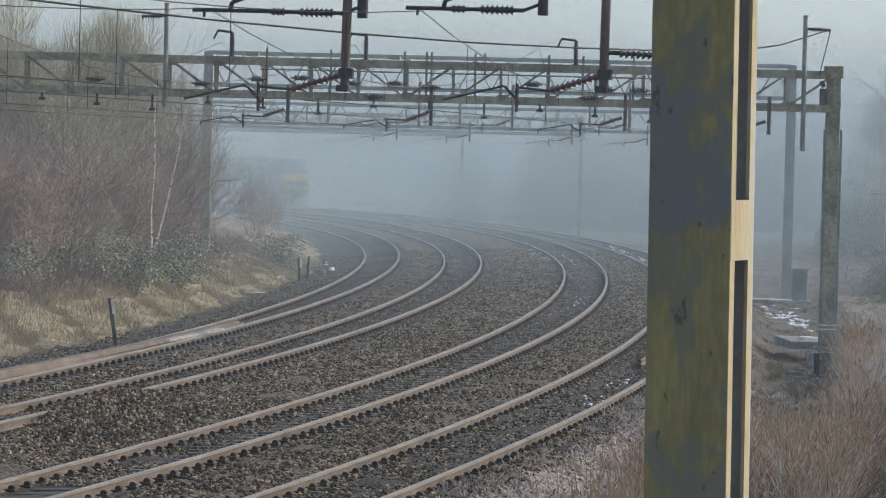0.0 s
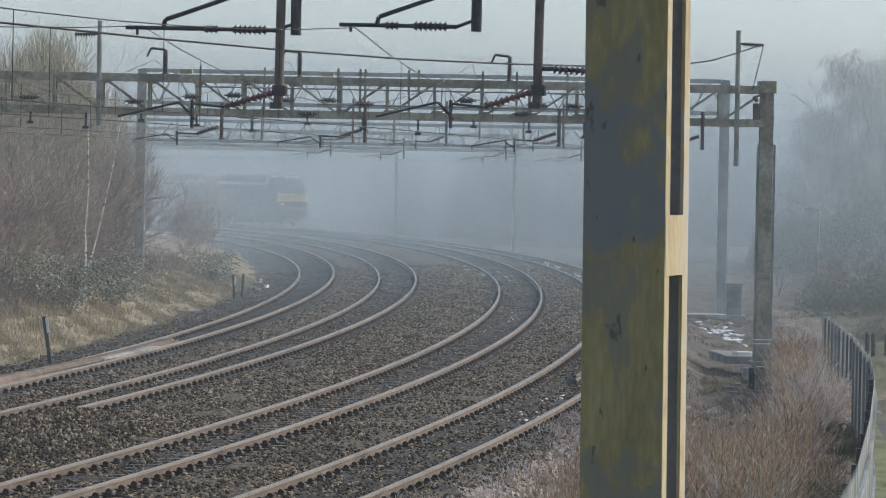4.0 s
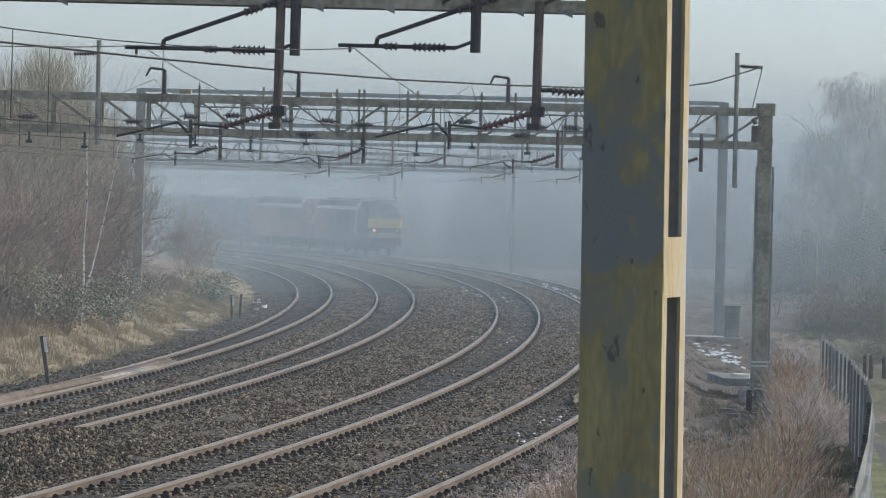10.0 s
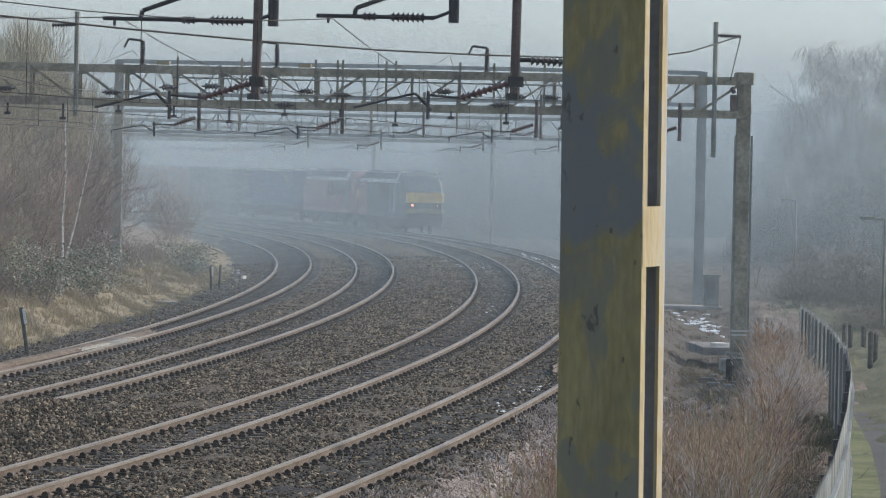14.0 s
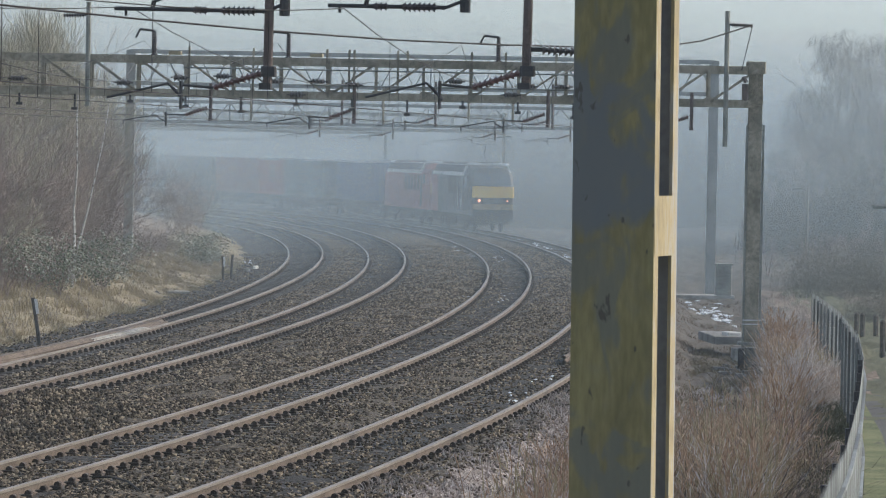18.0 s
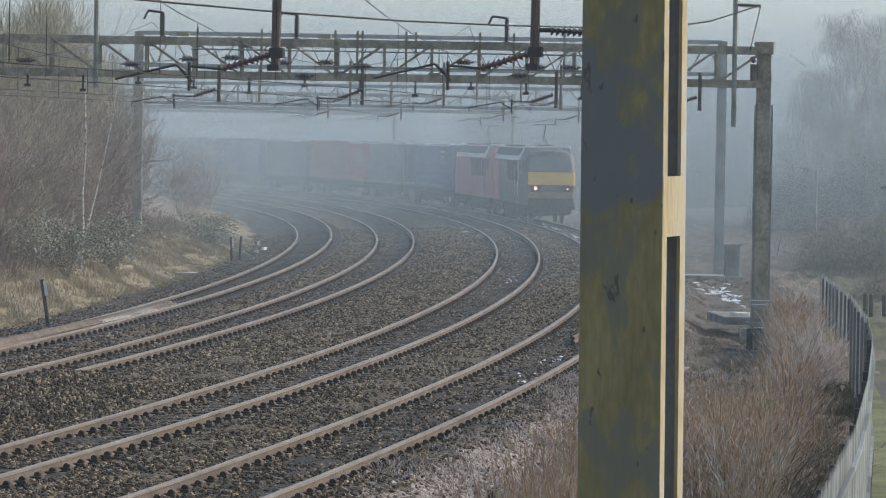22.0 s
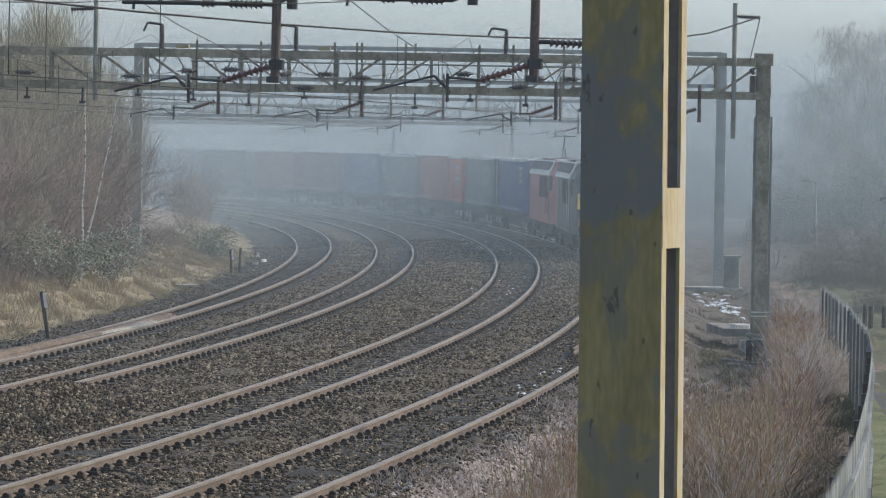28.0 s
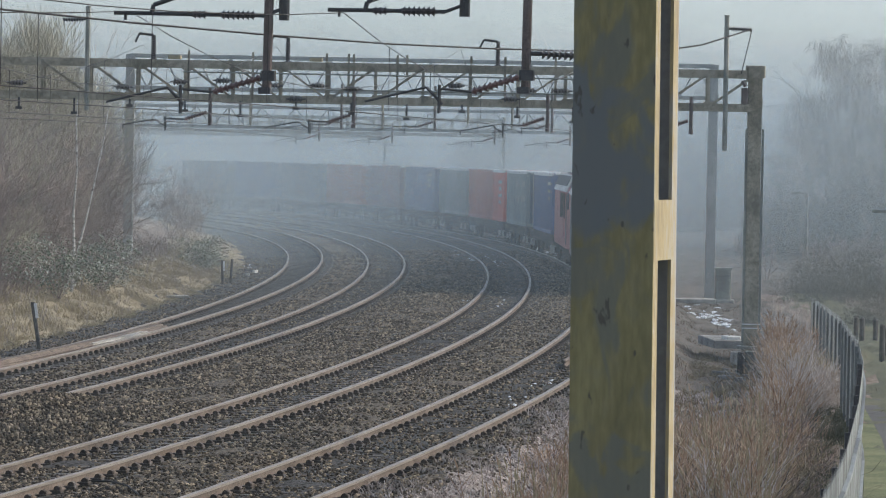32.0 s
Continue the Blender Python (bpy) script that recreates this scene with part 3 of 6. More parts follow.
def register(t, x, z, length=2.15, drop=0.55, flip=1, mat_i="insulator"):
    """A drop tube with a raked insulator and a registration arm that reaches to the wire."""
    d = part("drop_tube", Shape().tube((x, -0.32, z + 0.3), (x, -0.32, z - drop), 0.045, n=8).tube((x, -0.32, z - drop), (x, -0.32, z - drop - 0.08), 0.055, n=8), "brown_steel", t)
    f = -flip
    p0, p1 = (x + f * 0.08, -0.34, z - drop + 0.25), (x + f * 0.62, -0.34, z - drop + 0.06)
    part("insulator", Shape().ribbed(p0, p1, 0.03, 0.065, 8), mat_i, d, "dark red ribbed insulator")
    p2 = (x + f * 1.15, -0.34, z - drop + 0.07)
    arm = Shape().tube(p1, p2, 0.022, n=6)
    arm.tube((p2[0] - f * 0.05, -0.34, p2[2] + 0.05), (p2[0] - f * 0.05, -0.34, p2[2] - 0.30), 0.028)
    arm.tube((p2[0] - f * 0.05, -0.34, p2[2] - 0.18), (p2[0] + f * 0.12, -0.34, p2[2] - 0.10), 0.02)
    arm.tube((p2[0] + f * 0.12, -0.34, p2[2] - 0.10), (x + f * 1.35, -0.34, p2[2] - 0.02), 0.018)
    arm.tube((x + f * 1.35, -0.34, p2[2] - 0.02), (x + f * length, -0.34, p2[2] - 0.17), 0.017)
    arm.tube((x + f * length, -0.34, p2[2] - 0.17), (x + f * length, -0.34, p2[2] - 0.27), 0.02)
    part("registration_arm", arm, "dark_steel", d, "thin dark registration arm")
    return (x + f * length, z - drop - 0.2)


def top_insulator(t, x, z, hook=-1):
    s = part("post_insulator", Shape().ribbed((x, 0, z), (x, 0, z + 0.52), 0.05, 0.085, 9).tube((x, 0, z - 0.04), (x, 0, z + 0.04), 0.10), "insulator_dark", t, "dark ribbed post insulator")
    h = Shape().tube((x, 0, z + 0.5), (x, 0, z + 0.62), 0.05).tube((x, 0, z + 0.62), (x + hook * 0.36, 0, z + 0.66), 0.035).tube((x + hook * 0.36, 0, z + 0.66), (x + hook * 0.46, 0, z + 0.45), 0.03)
    part("hook", h, "dark_steel", s)


def spire(t, x, z0, z1, ins):
    s = part("spire_tube", Shape().tube((x, -0.38, z0), (x, -0.38, z1), 0.06, n=8).tube((x, -0.38, z1), (x, -0.38, z1 + 0.03), 0.075), "galv", t, "grey steel tube rising above the boom")
    part("insulator", Shape().ribbed((x + 0.1 * ins, -0.38, z1 - 0.30), (x + 0.62 * ins, -0.38, z1 - 0.32), 0.03, 0.075, 8).tube((x, -0.38, z1 - 0.3), (x + 0.12 * ins, -0.38, z1 - 0.3), 0.03), "insulator_dark", s)


g1 = portal(-13.2, 8.0, 101, -0.55, 5.62, 6.55, col=0.56, label="weathered steel lattice portal spanning four tracks with insulators")
for x in (-5.5, -1.95, 2.85, 6.4):
    register(g1, x, 5.62)
for x in (-6.94, -3.61, 1.6, 5.15):
    top_insulator(g1, x, 6.58)
for px in (463, 593, 632, 641, 718, 735, 848, 908, 997, 350, 1040):
    x = (px + 3 - 784) / 71.3
    part("stub", Shape().bar((x, -0.33, 5.75 if px % 3 else 6.3), (x, -0.33, 6.82), 0.055, 0.045), "mossy", g1)
for px, z in ((48, 5.95), (335, 6.05), (410, 6.10), (500, 6.0), (578, 6.02), (540, 5.68), (235, 5.9), (640, 5.95), (820, 6.08), (918, 5.78), (948, 6.0), (1010, 6.0)):
    x = (px + 3 - 784) / 71.3
    part("strain_insulator", Shape().tube((x - 0.24, -0.42, z), (x + 0.24, -0.42, z), 0.022).ribbed((x - 0.16, -0.42, z), (x + 0.16, -0.42, z), 0.05, 0.095, 4), "insulator_dark", g1)
for x0, x1, z in ((-6.2, 4.6, 6.30), (-3.2, 5.0, 5.92)):
    part("conduit", Shape().tube((x0, -0.36, z), (x1, -0.36, z), 0.022), "galv", g1)
for x in (-2.9, -6.4):
    part("cover_sheet", Shape().box((x, -0.2, 6.66), (0.33, 0.2, 0.09), bev=0.03), "flange", g1, "cream bracket at an insulator foot")
spire(g1, -8.55, 5.3, 7.85, -1)
spire(g1, 7.24, 4.6, 7.92, 1)
part("tie_wire", Shape().tube((7.86, -0.38, 7.6), (7.62, -0.34, 6.5), 0.012), "wire", g1)
for dx in (-0.205, 0.205):
    part("edge_strip", Shape().box((8.0 + dx, -0.16, 2.35), (0.05, 0.10, 5.6)).box((8.0 + dx, -0.16, 4.1), (0.07, 0.12, 0.10)).box((8.0 + dx, -0.16, 2.6), (0.07, 0.12, 0.10)), "galv", g1, "slim steel angle riveted along the column")
part("foot_plate", Shape().box((8.0, 0, -0.27), (0.62, 0.62, 0.08), bev=0.02), "galv", g1)
part("lug_cluster", Shape().box((7.72, -0.25, 5.95), (0.16, 0.12, 0.42), bev=0.03).tube((7.74, -0.3, 6.2), (7.66, -0.3, 6.34), 0.06), "brown_steel", g1, "rusty bracket at the head of the column")
for z in (0.21, 0.31):
    part("band", Shape().box((8.0, -0.222, z), (0.44, 0.03, 0.03)), "white_paint", g1, "pale strap round the column")

for i, x in enumerate(np.arange(-11.6, 5.6, 1.37)):
    part("hanger", Shape().bar((x, -0.35, 5.60), (x, -0.35, 5.44 - 0.1 * (i % 3)), 0.05, 0.04).box((x, -0.35, 5.44 - 0.1 * (i % 3)), (0.16, 0.08, 0.07), bev=0.01), "dark_steel", g1, "dark hanger under the boom")
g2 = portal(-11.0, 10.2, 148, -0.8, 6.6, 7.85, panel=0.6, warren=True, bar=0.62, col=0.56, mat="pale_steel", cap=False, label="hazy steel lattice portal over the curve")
for x in (-3.3, 0.1, 4.35, 8.4):
    register(g2, x, 6.6, drop=1.25)
for x in (-6.6, -1.8, 1.3, 2.9):
    part("drop_tube", Shape().tube((x, -0.3, 6.7), (x, -0.3, 5.4 + 0.15 * math.sin(x)), 0.05, n=6), "mossy", g2)
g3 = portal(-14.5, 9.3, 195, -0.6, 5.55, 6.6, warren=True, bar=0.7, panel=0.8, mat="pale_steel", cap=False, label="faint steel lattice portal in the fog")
for x in (-5.4, -1.9, 3.0, 6.6):
    register(g3, x, 5.6)
g4 = portal(-19.0, 4.3, 241, -0.6, 5.6, 6.6, skew=8, col=0.2, label="faint steel lattice portal deep in the fog", panel=1.6)
g5 = portal(-27.0, -3.4, 288, -0.6, 5.6, 6.6, skew=14, col=0.2, label="faint steel lattice portal deep in the fog", panel=1.6)

# the portal nearest the camera
g0 = portal(-12.5, 3.0, 63.3, -0.6, 7.18, 8.0, label="dark steel portal with long drop tubes and register arms", panel=1.6)
for x, zb in ((-2.55, 5.26), (1.45, 5.34)):
    d = part("drop_tube", Shape().tube((x, -0.34, 7.3), (x - 0.02, -0.34, zb), 0.075, n=10), "brown_steel", g0, "brown steel drop tube hung from the boom")
    part("clamp", Shape().box((x, -0.34, zb + 0.25), (0.24, 0.2, 0.16), bev=0.03).box((x - 0.05, -0.36, zb + 0.02), (0.2, 0.14, 0.1), bev=0.02), "dark_steel", d)
    part("insulator", Shape().ribbed((x - 0.12, -0.36, zb + 0.22), (x - 0.85, -0.36, zb - 0.02), 0.035, 0.07, 9), "insulator", d, "dark red ribbed insulator")
    arm = Shape().tube((x - 0.85, -0.36, zb - 0.02), (x - 1.35, -0.36, zb + 0.02), 0.022).tube((x - 1.35, -0.36, zb + 0.08), (x - 1.35, -0.36, zb - 0.36), 0.03)
    arm.tube((x - 1.30, -0.36, zb - 0.22), (x - 1.55, -0.36, zb + 0.04), 0.025).tube((x - 1.55, -0.36, zb + 0.04), (x - 2.5, -0.36, zb - 0.2), 0.02)
    part("registration_arm", arm, "dark_steel", d)
for x, zb, tip in ((-2.32, 6.37, -4.95), (0.47, 6.48, -1.65)):
    d = part("short_drop_tube", Shape().tube((x, -0.34, 7.3), (x, -0.34, zb), 0.085, n=10), "dark_steel", g0, "short dark drop tube")
    za = zb + 0.07
    k = Shape().tube((x - 0.05, -0.36, za + 0.1), (x - 0.35, -0.36, za - 0.02), 0.03).tube((x - 0.3, -0.36, za), (tip, -0.36, za), 0.032, n=8)
    part("register_tube", k, "dark_steel", d)
    part("insulator", Shape().ribbed((x - 0.45, -0.36, za), (x - 0.98, -0.36, za), 0.045, 0.085, 7).ribbed((x - 1.2, -0.36, za), (x - 1.42, -0.36, za), 0.045, 0.075, 3), "insulator_dark", d)
    sx = tip + 0.58
    part("stay", Shape().tube((sx, -0.36, za), (sx + 0.03, -0.36, za + 0.13), 0.04).tube((sx + 0.03, -0.36, za + 0.13), (sx + 1.65, -0.36, za + 0.72), 0.035, n=8), "dark_steel", d)
    part("insulator", Shape().ribbed((sx + 1.25, -0.36, za + 0.575), (sx + 1.55, -0.36, za + 0.685), 0.045, 0.08, 4).ribbed((sx + 1.6, -0.36, za + 0.70), (sx + 1.9, -0.36, za + 0.81), 0.045, 0.07, 4), "insulator_dark", d)
    part("wire_clamp", Shape().tube((tip + 0.18, -0.36, za), (tip + 0.18, -0.36, za - 0.11), 0.025), "dark_steel", d)
part("feeder_arm", Shape().tube((1.5, -0.34, 5.93), (1.68, -0.34, 5.93), 0.04), "dark_steel", g0)
part("insulator", Shape().ribbed((1.66, -0.34, 5.93), (2.35, -0.34, 5.9), 0.035, 0.085, 8), "insulator_dark", g0)

for x in (-2.05, -0.95, 1.05, 1.8, -6.0):
    part("bracket_plate", Shape().add([(x - 0.12, -0.4, 7.18), (x + 0.16, -0.4, 7.18), (x + 0.16, -0.4, 7.05), (x - 0.12, -0.36, 7.18), (x + 0.16, -0.36, 7.18), (x + 0.16, -0.36, 7.05)], [(0, 2, 1), (3, 4, 5), (0, 1, 4, 3), (1, 2, 5, 4), (2, 0, 3, 5)]), "galv", g0, "pale bracket plate under the boom")

# ---------------------------------------------------------------- wires
def wire(name, pts, r, label):
    tagged(part(name, Shape().line(pts, r), "wire"), label, "overhead wire", "overhead wires")


def sag(p, q, drop, n=10):
    p, q = Vector(p), Vector(q)
    return [p.lerp(q, i / n) - Vector((0, 0, drop * 4 * (i / n) * (1 - i / n))) for i in range(n + 1)]


# supports along the track: (arc length, height of the upper wire)
SUPPORTS = [(-142, 6.5), (-97.5, 6.48), (-58, 7.02), (-11, 6.9), (36, 6.9), (82.5, 6.9), (130, 6.9), (178, 6.9)]
for k, (off, z, c) in TRACKS.items():
    t = thing("overhead_line", "contact wire and catenary wire strung along the curved track", "overhead wire", group="overhead lines")
    contact, cat = [], []
    for n, ((s0, z0), (s1, z1)) in enumerate(zip(SUPPORTS, SUPPORTS[1:])):
        st0 = -1.0 if n == 1 else 0.0
        st1 = -1.0 if n == 0 else 0.0
        x0, y0 = rail_xy(off + st0, ang(s0))
        x1, y1 = rail_xy(off + st1, ang(s1))
        contact += sag((x0, y0, 4.98), (x1, y1, 4.98), 0.0, 3)[: -1]
        dip = 0.55 if n == 0 else 1.1
        cat += sag((x0, y0, z0), (x1, y1, z1), dip, 12)[: -1]
        for f in (0.12, 0.27, 0.42, 0.58, 0.73, 0.88):
            x, y = x0 + (x1 - x0) * f, y0 + (y1 - y0) * f
            part("dropper", Shape().tube((x, y, 4.98), (x, y, z0 + (z1 - z0) * f - dip * 4 * f * (1 - f)), 0.005, n=4, cap=False), "wire", t)
    part("contact_wire", Shape().line(contact, 0.0075), "wire", t)
    part("catenary_wire", Shape().line(cat, 0.0075), "wire", t)
wire("feeder_cable", [(-9.6 + 17.45 * f, 63 + 37.6 * f, float(np.interp(f, (0, 0.125, 0.25, 0.375, 0.5, 0.625, 0.75, 0.85, 0.92, 1), (6.73, 6.64, 6.58, 6.55, 6.56, 6.63, 6.74, 6.88, 7.12, 7.62)))) for f in np.linspace(0, 1, 25)], 0.0185, "thick dark feeder cable sagging across the tracks")

# ---------------------------------------------------------------- the painted column close to the camera
def near_column():
    t = thing("steel_column", "steel column of two channels in flaking mustard and grey paint", "steel column", pose(0.909, 16.0, 0, 0, -0.45, -15.3))
    w, dep, z0, z1 = 0.331, 0.445, -0.6, 9.0
    zc, zh = (z0 + z1) / 2, z1 - z0
    part("front_channel", Shape().box((-w / 2, 0.006, zc), (w, 0.012, zh)), "peeling", t, "flat face in flaking mustard paint over blue-grey")
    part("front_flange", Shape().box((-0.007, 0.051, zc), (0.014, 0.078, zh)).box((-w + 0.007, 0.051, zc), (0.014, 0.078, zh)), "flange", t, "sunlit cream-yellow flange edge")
    part("back_channel", Shape().box((-w / 2, dep - 0.006, zc), (w, 0.012, zh)), "recess", t)
    part("back_flange", Shape().box((-0.007, dep - 0.057, zc), (0.014, 0.09, zh)).box((-w + 0.007, dep - 0.057, zc), (0.014, 0.09, zh)), "flange", t, "worn flange edge in pale sunlit-toned paint")
    z = 3.9 - 1.65 * 2
    while z < z1 - 0.4:
        part("batten", Shape().box((-0.004, dep / 2 - 0.02, z + 0.12), (0.012, dep - 0.06, 0.24)).box((-w + 0.004, dep / 2 - 0.02, z + 0.12), (0.012, dep - 0.06, 0.24)), "flange", t, "batten plate in a sunlit cream-yellow tone")
        z += 1.65
    part("inner_web", Shape().box((-w / 2, dep / 2, zc), (0.02, dep - 0.06, zh)), "recess", t)
    part("base_plate", Shape().box((-w / 2, dep / 2, z0 + 0.03), (0.7, 0.7, 0.06)), "recess", t)


near_column()

# ---------------------------------------------------------------- fence and path on the outer side
FENCE = [(-1.0, 2.0), (0.9, 14.0), (2.65, 29.0), (3.37, 34.2), (4.08, 39.4), (5.06, 47.6), (6.37, 59.4), (7.35, 69.5), (8.49, 84.0), (9.59, 100.5), (10.2, 112.0), (11.2, 130.0), (12.7, 160.0)]
fence_d = np.array([p[1] for p in FENCE])
fence_x = np.array([p[0] for p in FENCE])


def fence_top(d):
    return float(np.interp(d, (30, 47, 59, 70, 85, 100, 112, 130), (1.6, 1.55, 1.45, 1.35, 1.2, 1.0, 0.85, 0.8)))


def fence_at(d):
    return float(np.interp(d, fence_d, fence_x))


def strip(name, x0, x1, lift, mat, label, category):
    s = Shape()
    ds = np.arange(2, 190, 2.0)
    for d in ds:
        x = fence_at(d)
        z = fence_top(d) - 1.77 + lift
        s.v += [(x + x0, d, z), (x + x1, d, z), (x + x0, d, z - 0.5), (x + x1, d, z - 0.5)]
    for i in range(len(ds) - 1):
        a, b = 4 * i, 4 * i + 4
        s.f += [(a, a + 1, b + 1, b), (a + 2, b + 2, b + 3, a + 3), (a, b, b + 2, a + 2), (a + 1, a + 3, b + 3, b + 1)]
    tagged(part(name, s, mat), label, category, kind="structure")


def build_path():
    strip("pavement_verge", 0.05, 0.46, 0.02, "moss", "narrow green verge between fence and footpath", "verge")
    strip("footpath", 0.463, 2.15, 0.0, "asphalt", "grey asphalt footpath beside a railway fence", "footpath")
    strip("pavement_verge", 2.153, 6.5, 0.02, "turf", "grassy verge beyond the footpath", "verge")


build_path()


def build_fence():
    t = thing("palisade_fence", "galvanised steel palisade fence along the footpath", "fence")
    pale = Shape()
    pale.v = [(-0.034, 0.0, 0), (0, -0.006, 0), (0.034, 0.0, 0), (0, 0.006, 0), (-0.034, 0.0, 1.68), (0, -0.006, 1.68), (0.034, 0.0, 1.68), (0, 0.006, 1.68), (0, 0, 1.80)]
    pale.f = [(0, 1, 5, 4), (1, 2, 6, 5), (2, 3, 7, 6), (3, 0, 4, 7), (4, 5, 8), (5, 6, 8), (6, 7, 8), (7, 4, 8)]
    pale_mesh = mesh_of("pale", pale, "fence")
    rest = Shape()
    d, n = 30.0, 0
    rails = []
    while d < 104:
        x = fence_at(d)
        yaw = math.atan2(fence_at(d + 1) - fence_at(d - 1), 2)
        m = pose(x, d, fence_top(d) - 1.8, 0, 0, 90 - math.degrees(yaw))
        if n < 296:
            o = part("pale", pale_mesh, None, t)
            o.matrix_basis = m
        else:
            rest.add([m @ Vector(v) for v in pale.v], pale.f)
        if n % (11 if d < 60 else 8) == 0:
            rails.append((x, d))
            part("post", Shape().box((x - (0.045 if d < 62 else 0.03), d, fence_top(d) - 0.98), (0.07, 0.07, 1.75) if d < 62 else (0.04, 0.035, 1.70)), "dark_steel" if d < 62 else "fence", t, "dark steel fence post" if d < 62 else "")
        n += 1
        d += (0.24 if d < 60 else 0.34) * math.cos(yaw)
    tagged(part("pale", rest, "fence", t), "pales of the far stretch of fence", kind="stuff")
    for (x0, d0), (x1, d1) in zip(rails, rails[1:]):
        for z in (-1.45, -0.35):
            part("rail", Shape().bar((x0 + 0.03, d0, fence_top(d0) + z), (x1 + 0.03, d1, fence_top(d1) + z), 0.04, 0.05), "fence", t)


build_fence()

# ---------------------------------------------------------------- vegetation
def bare_plant(seed, height, stems, levels, spread, twigs, r0=0.05, droop=0.0, fan=0.5, min_r=0.0045):
    """A leafless tree or bush: forking limbs down to fine twigs, as three-sided rods."""
    rng = random.Random(seed)
    s = Shape()

    def rod(p, q, a, b):
        d = (q - p)
        if d.length < 1e-5:
            return
        d.normalize()
        u = d.cross(Vector((0.3, 0.9, 0.1))).normalized()
        w = d.cross(u)
        n = len(s.v)
        for c, r in ((p, a), (q, b)):
            for k in (0, 2.0944, 4.1888):
                s.v.append(tuple(c + (u * math.cos(k) + w * math.sin(k)) * r))
        s.f.extend([(n, n + 1, n + 4, n + 3), (n + 1, n + 2, n + 5, n + 4), (n + 2, n, n + 3, n + 5)])

    def grow(p, d, length, r, lev):
        segs = 3 if lev > 1 else (2 if lev else 1)
        q = p
        for i in range(segs):
            d = (d + Vector((rng.gauss(0, 0.13), rng.gauss(0, 0.13), 0.06 - droop * (levels - lev)))).normalized()
            nq = q + d * (length / segs)
            r2 = max(min_r, r * 0.8)
            rod(q, nq, r, r2)
            q, r = nq, r2
            if lev > 0:
                for _ in range(rng.choice(twigs)):
                    side = Vector((rng.gauss(0, 1), rng.gauss(0, 1), rng.gauss(0.25, 0.6))).normalized()
                    nd = (d * (1 - fan) + side * fan).normalized()
                    grow(q, nd, length * rng.uniform(0.45, 0.72), max(min_r, r * 0.6), lev - 1)

    for i in range(stems):
        an = rng.uniform(0, 6.283)
        lean = spread * rng.uniform(0.2, 1.0)
        d = Vector((math.cos(an) * lean, math.sin(an) * lean, 1)).normalized()
        p = Vector((math.cos(an), math.sin(an), 0)) * rng.uniform(0, 0.25 * spread * height)
        grow(p + Vector((0, 0, -0.15)), d, height * rng.uniform(0.45, 0.7), r0 * rng.uniform(0.6, 1.1), levels)
    return s


def plant(name, mesh, x, y, sc, label, category, group, rz=None, zoff=0.0):
    ob = new(name, mesh)
    z = float(ground_z(np.array(x), np.array(y)))
    ob.matrix_basis = pose(x, y, z + zoff, 0, 0, random.uniform(0, 360) if rz is None else rz) @ Matrix.Diagonal((sc, sc, sc, 1))
    return tagged(ob, label, category, group)


BUSH_RED = [mesh_of("bush", bare_plant(s, 4.6, 9, 3, 0.6, (2, 2, 2), 0.026, fan=0.5, min_r=0.0045), "twig_red") for s in (1, 2, 3)]
BUSH_GREY = [mesh_of("bush", bare_plant(s, 3.4, 7, 3, 0.8, (1, 2, 2), 0.022, fan=0.55, min_r=0.0045), "bark") for s in (4, 5)]
BUSH_FROST = [mesh_of("bush", bare_plant(s, 3.4, 9, 3, 0.8, (2, 2, 2), 0.02, fan=0.55, min_r=0.0045), "twig_frost") for s in (6, 7)]


def crown(seed, lobes, n, length, width, hang):
    """Fine twigs as thin slivers, gathered in lobes; hang < 0 droops, > 0 reaches up."""
    rng = random.Random(seed)
    s = Shape()
    for i in range(n):
        cx, cy, cz, r, h = rng.choice(lobes)
        p = Vector((rng.gauss(0, 1), rng.gauss(0, 1), rng.gauss(0, 1))).normalized() * rng.random() ** 0.45
        out = Vector((p.x, p.y, p.z))
        c = Vector((cx + p.x * r, cy + p.y * r, cz + p.z * h))
        d = (out * 0.6 + Vector((rng.gauss(0, 0.35), rng.gauss(0, 0.35), hang + rng.gauss(0, 0.3)))).normalized()
        L = length * rng.uniform(0.5, 1.5)
        w = d.cross(Vector((rng.gauss(0, 1), rng.gauss(0, 1), rng.gauss(0, 1)))).normalized() * width
        bend = Vector((rng.gauss(0, 0.15), rng.gauss(0, 0.15), 0.25 * hang)) * L
        k = len(s.v)
        s.v.extend([tuple(c - w), tuple(c + w), tuple(c + d * L * 0.5 + w * 0.7), tuple(c + d * L * 0.5 - w * 0.7), tuple(c + d * L + bend)])
        s.f.extend([(k, k + 1, k + 2, k + 3), (k + 3, k + 2, k + 4)])
    return s


def lobes_of(seed, n, height, wide, low):
    rng = random.Random(seed)
    out = []
    for i in range(n):
        z = height * (low + (0.93 - low) * (i + 0.5) / n)
        f = (z / height - low) / (1 - low)
        r = wide * (0.35 + 1.0 * math.sin(min(1.0, 0.25 + 0.85 * f) * 2.9)) * 0.62
        an = rng.uniform(0, 6.283)
        q = rng.uniform(0.1, 0.9) * r
        out.append((math.cos(an) * q, math.sin(an) * q, z, r * rng.uniform(0.45, 0.75), height * rng.uniform(0.07, 0.14)))
    return out


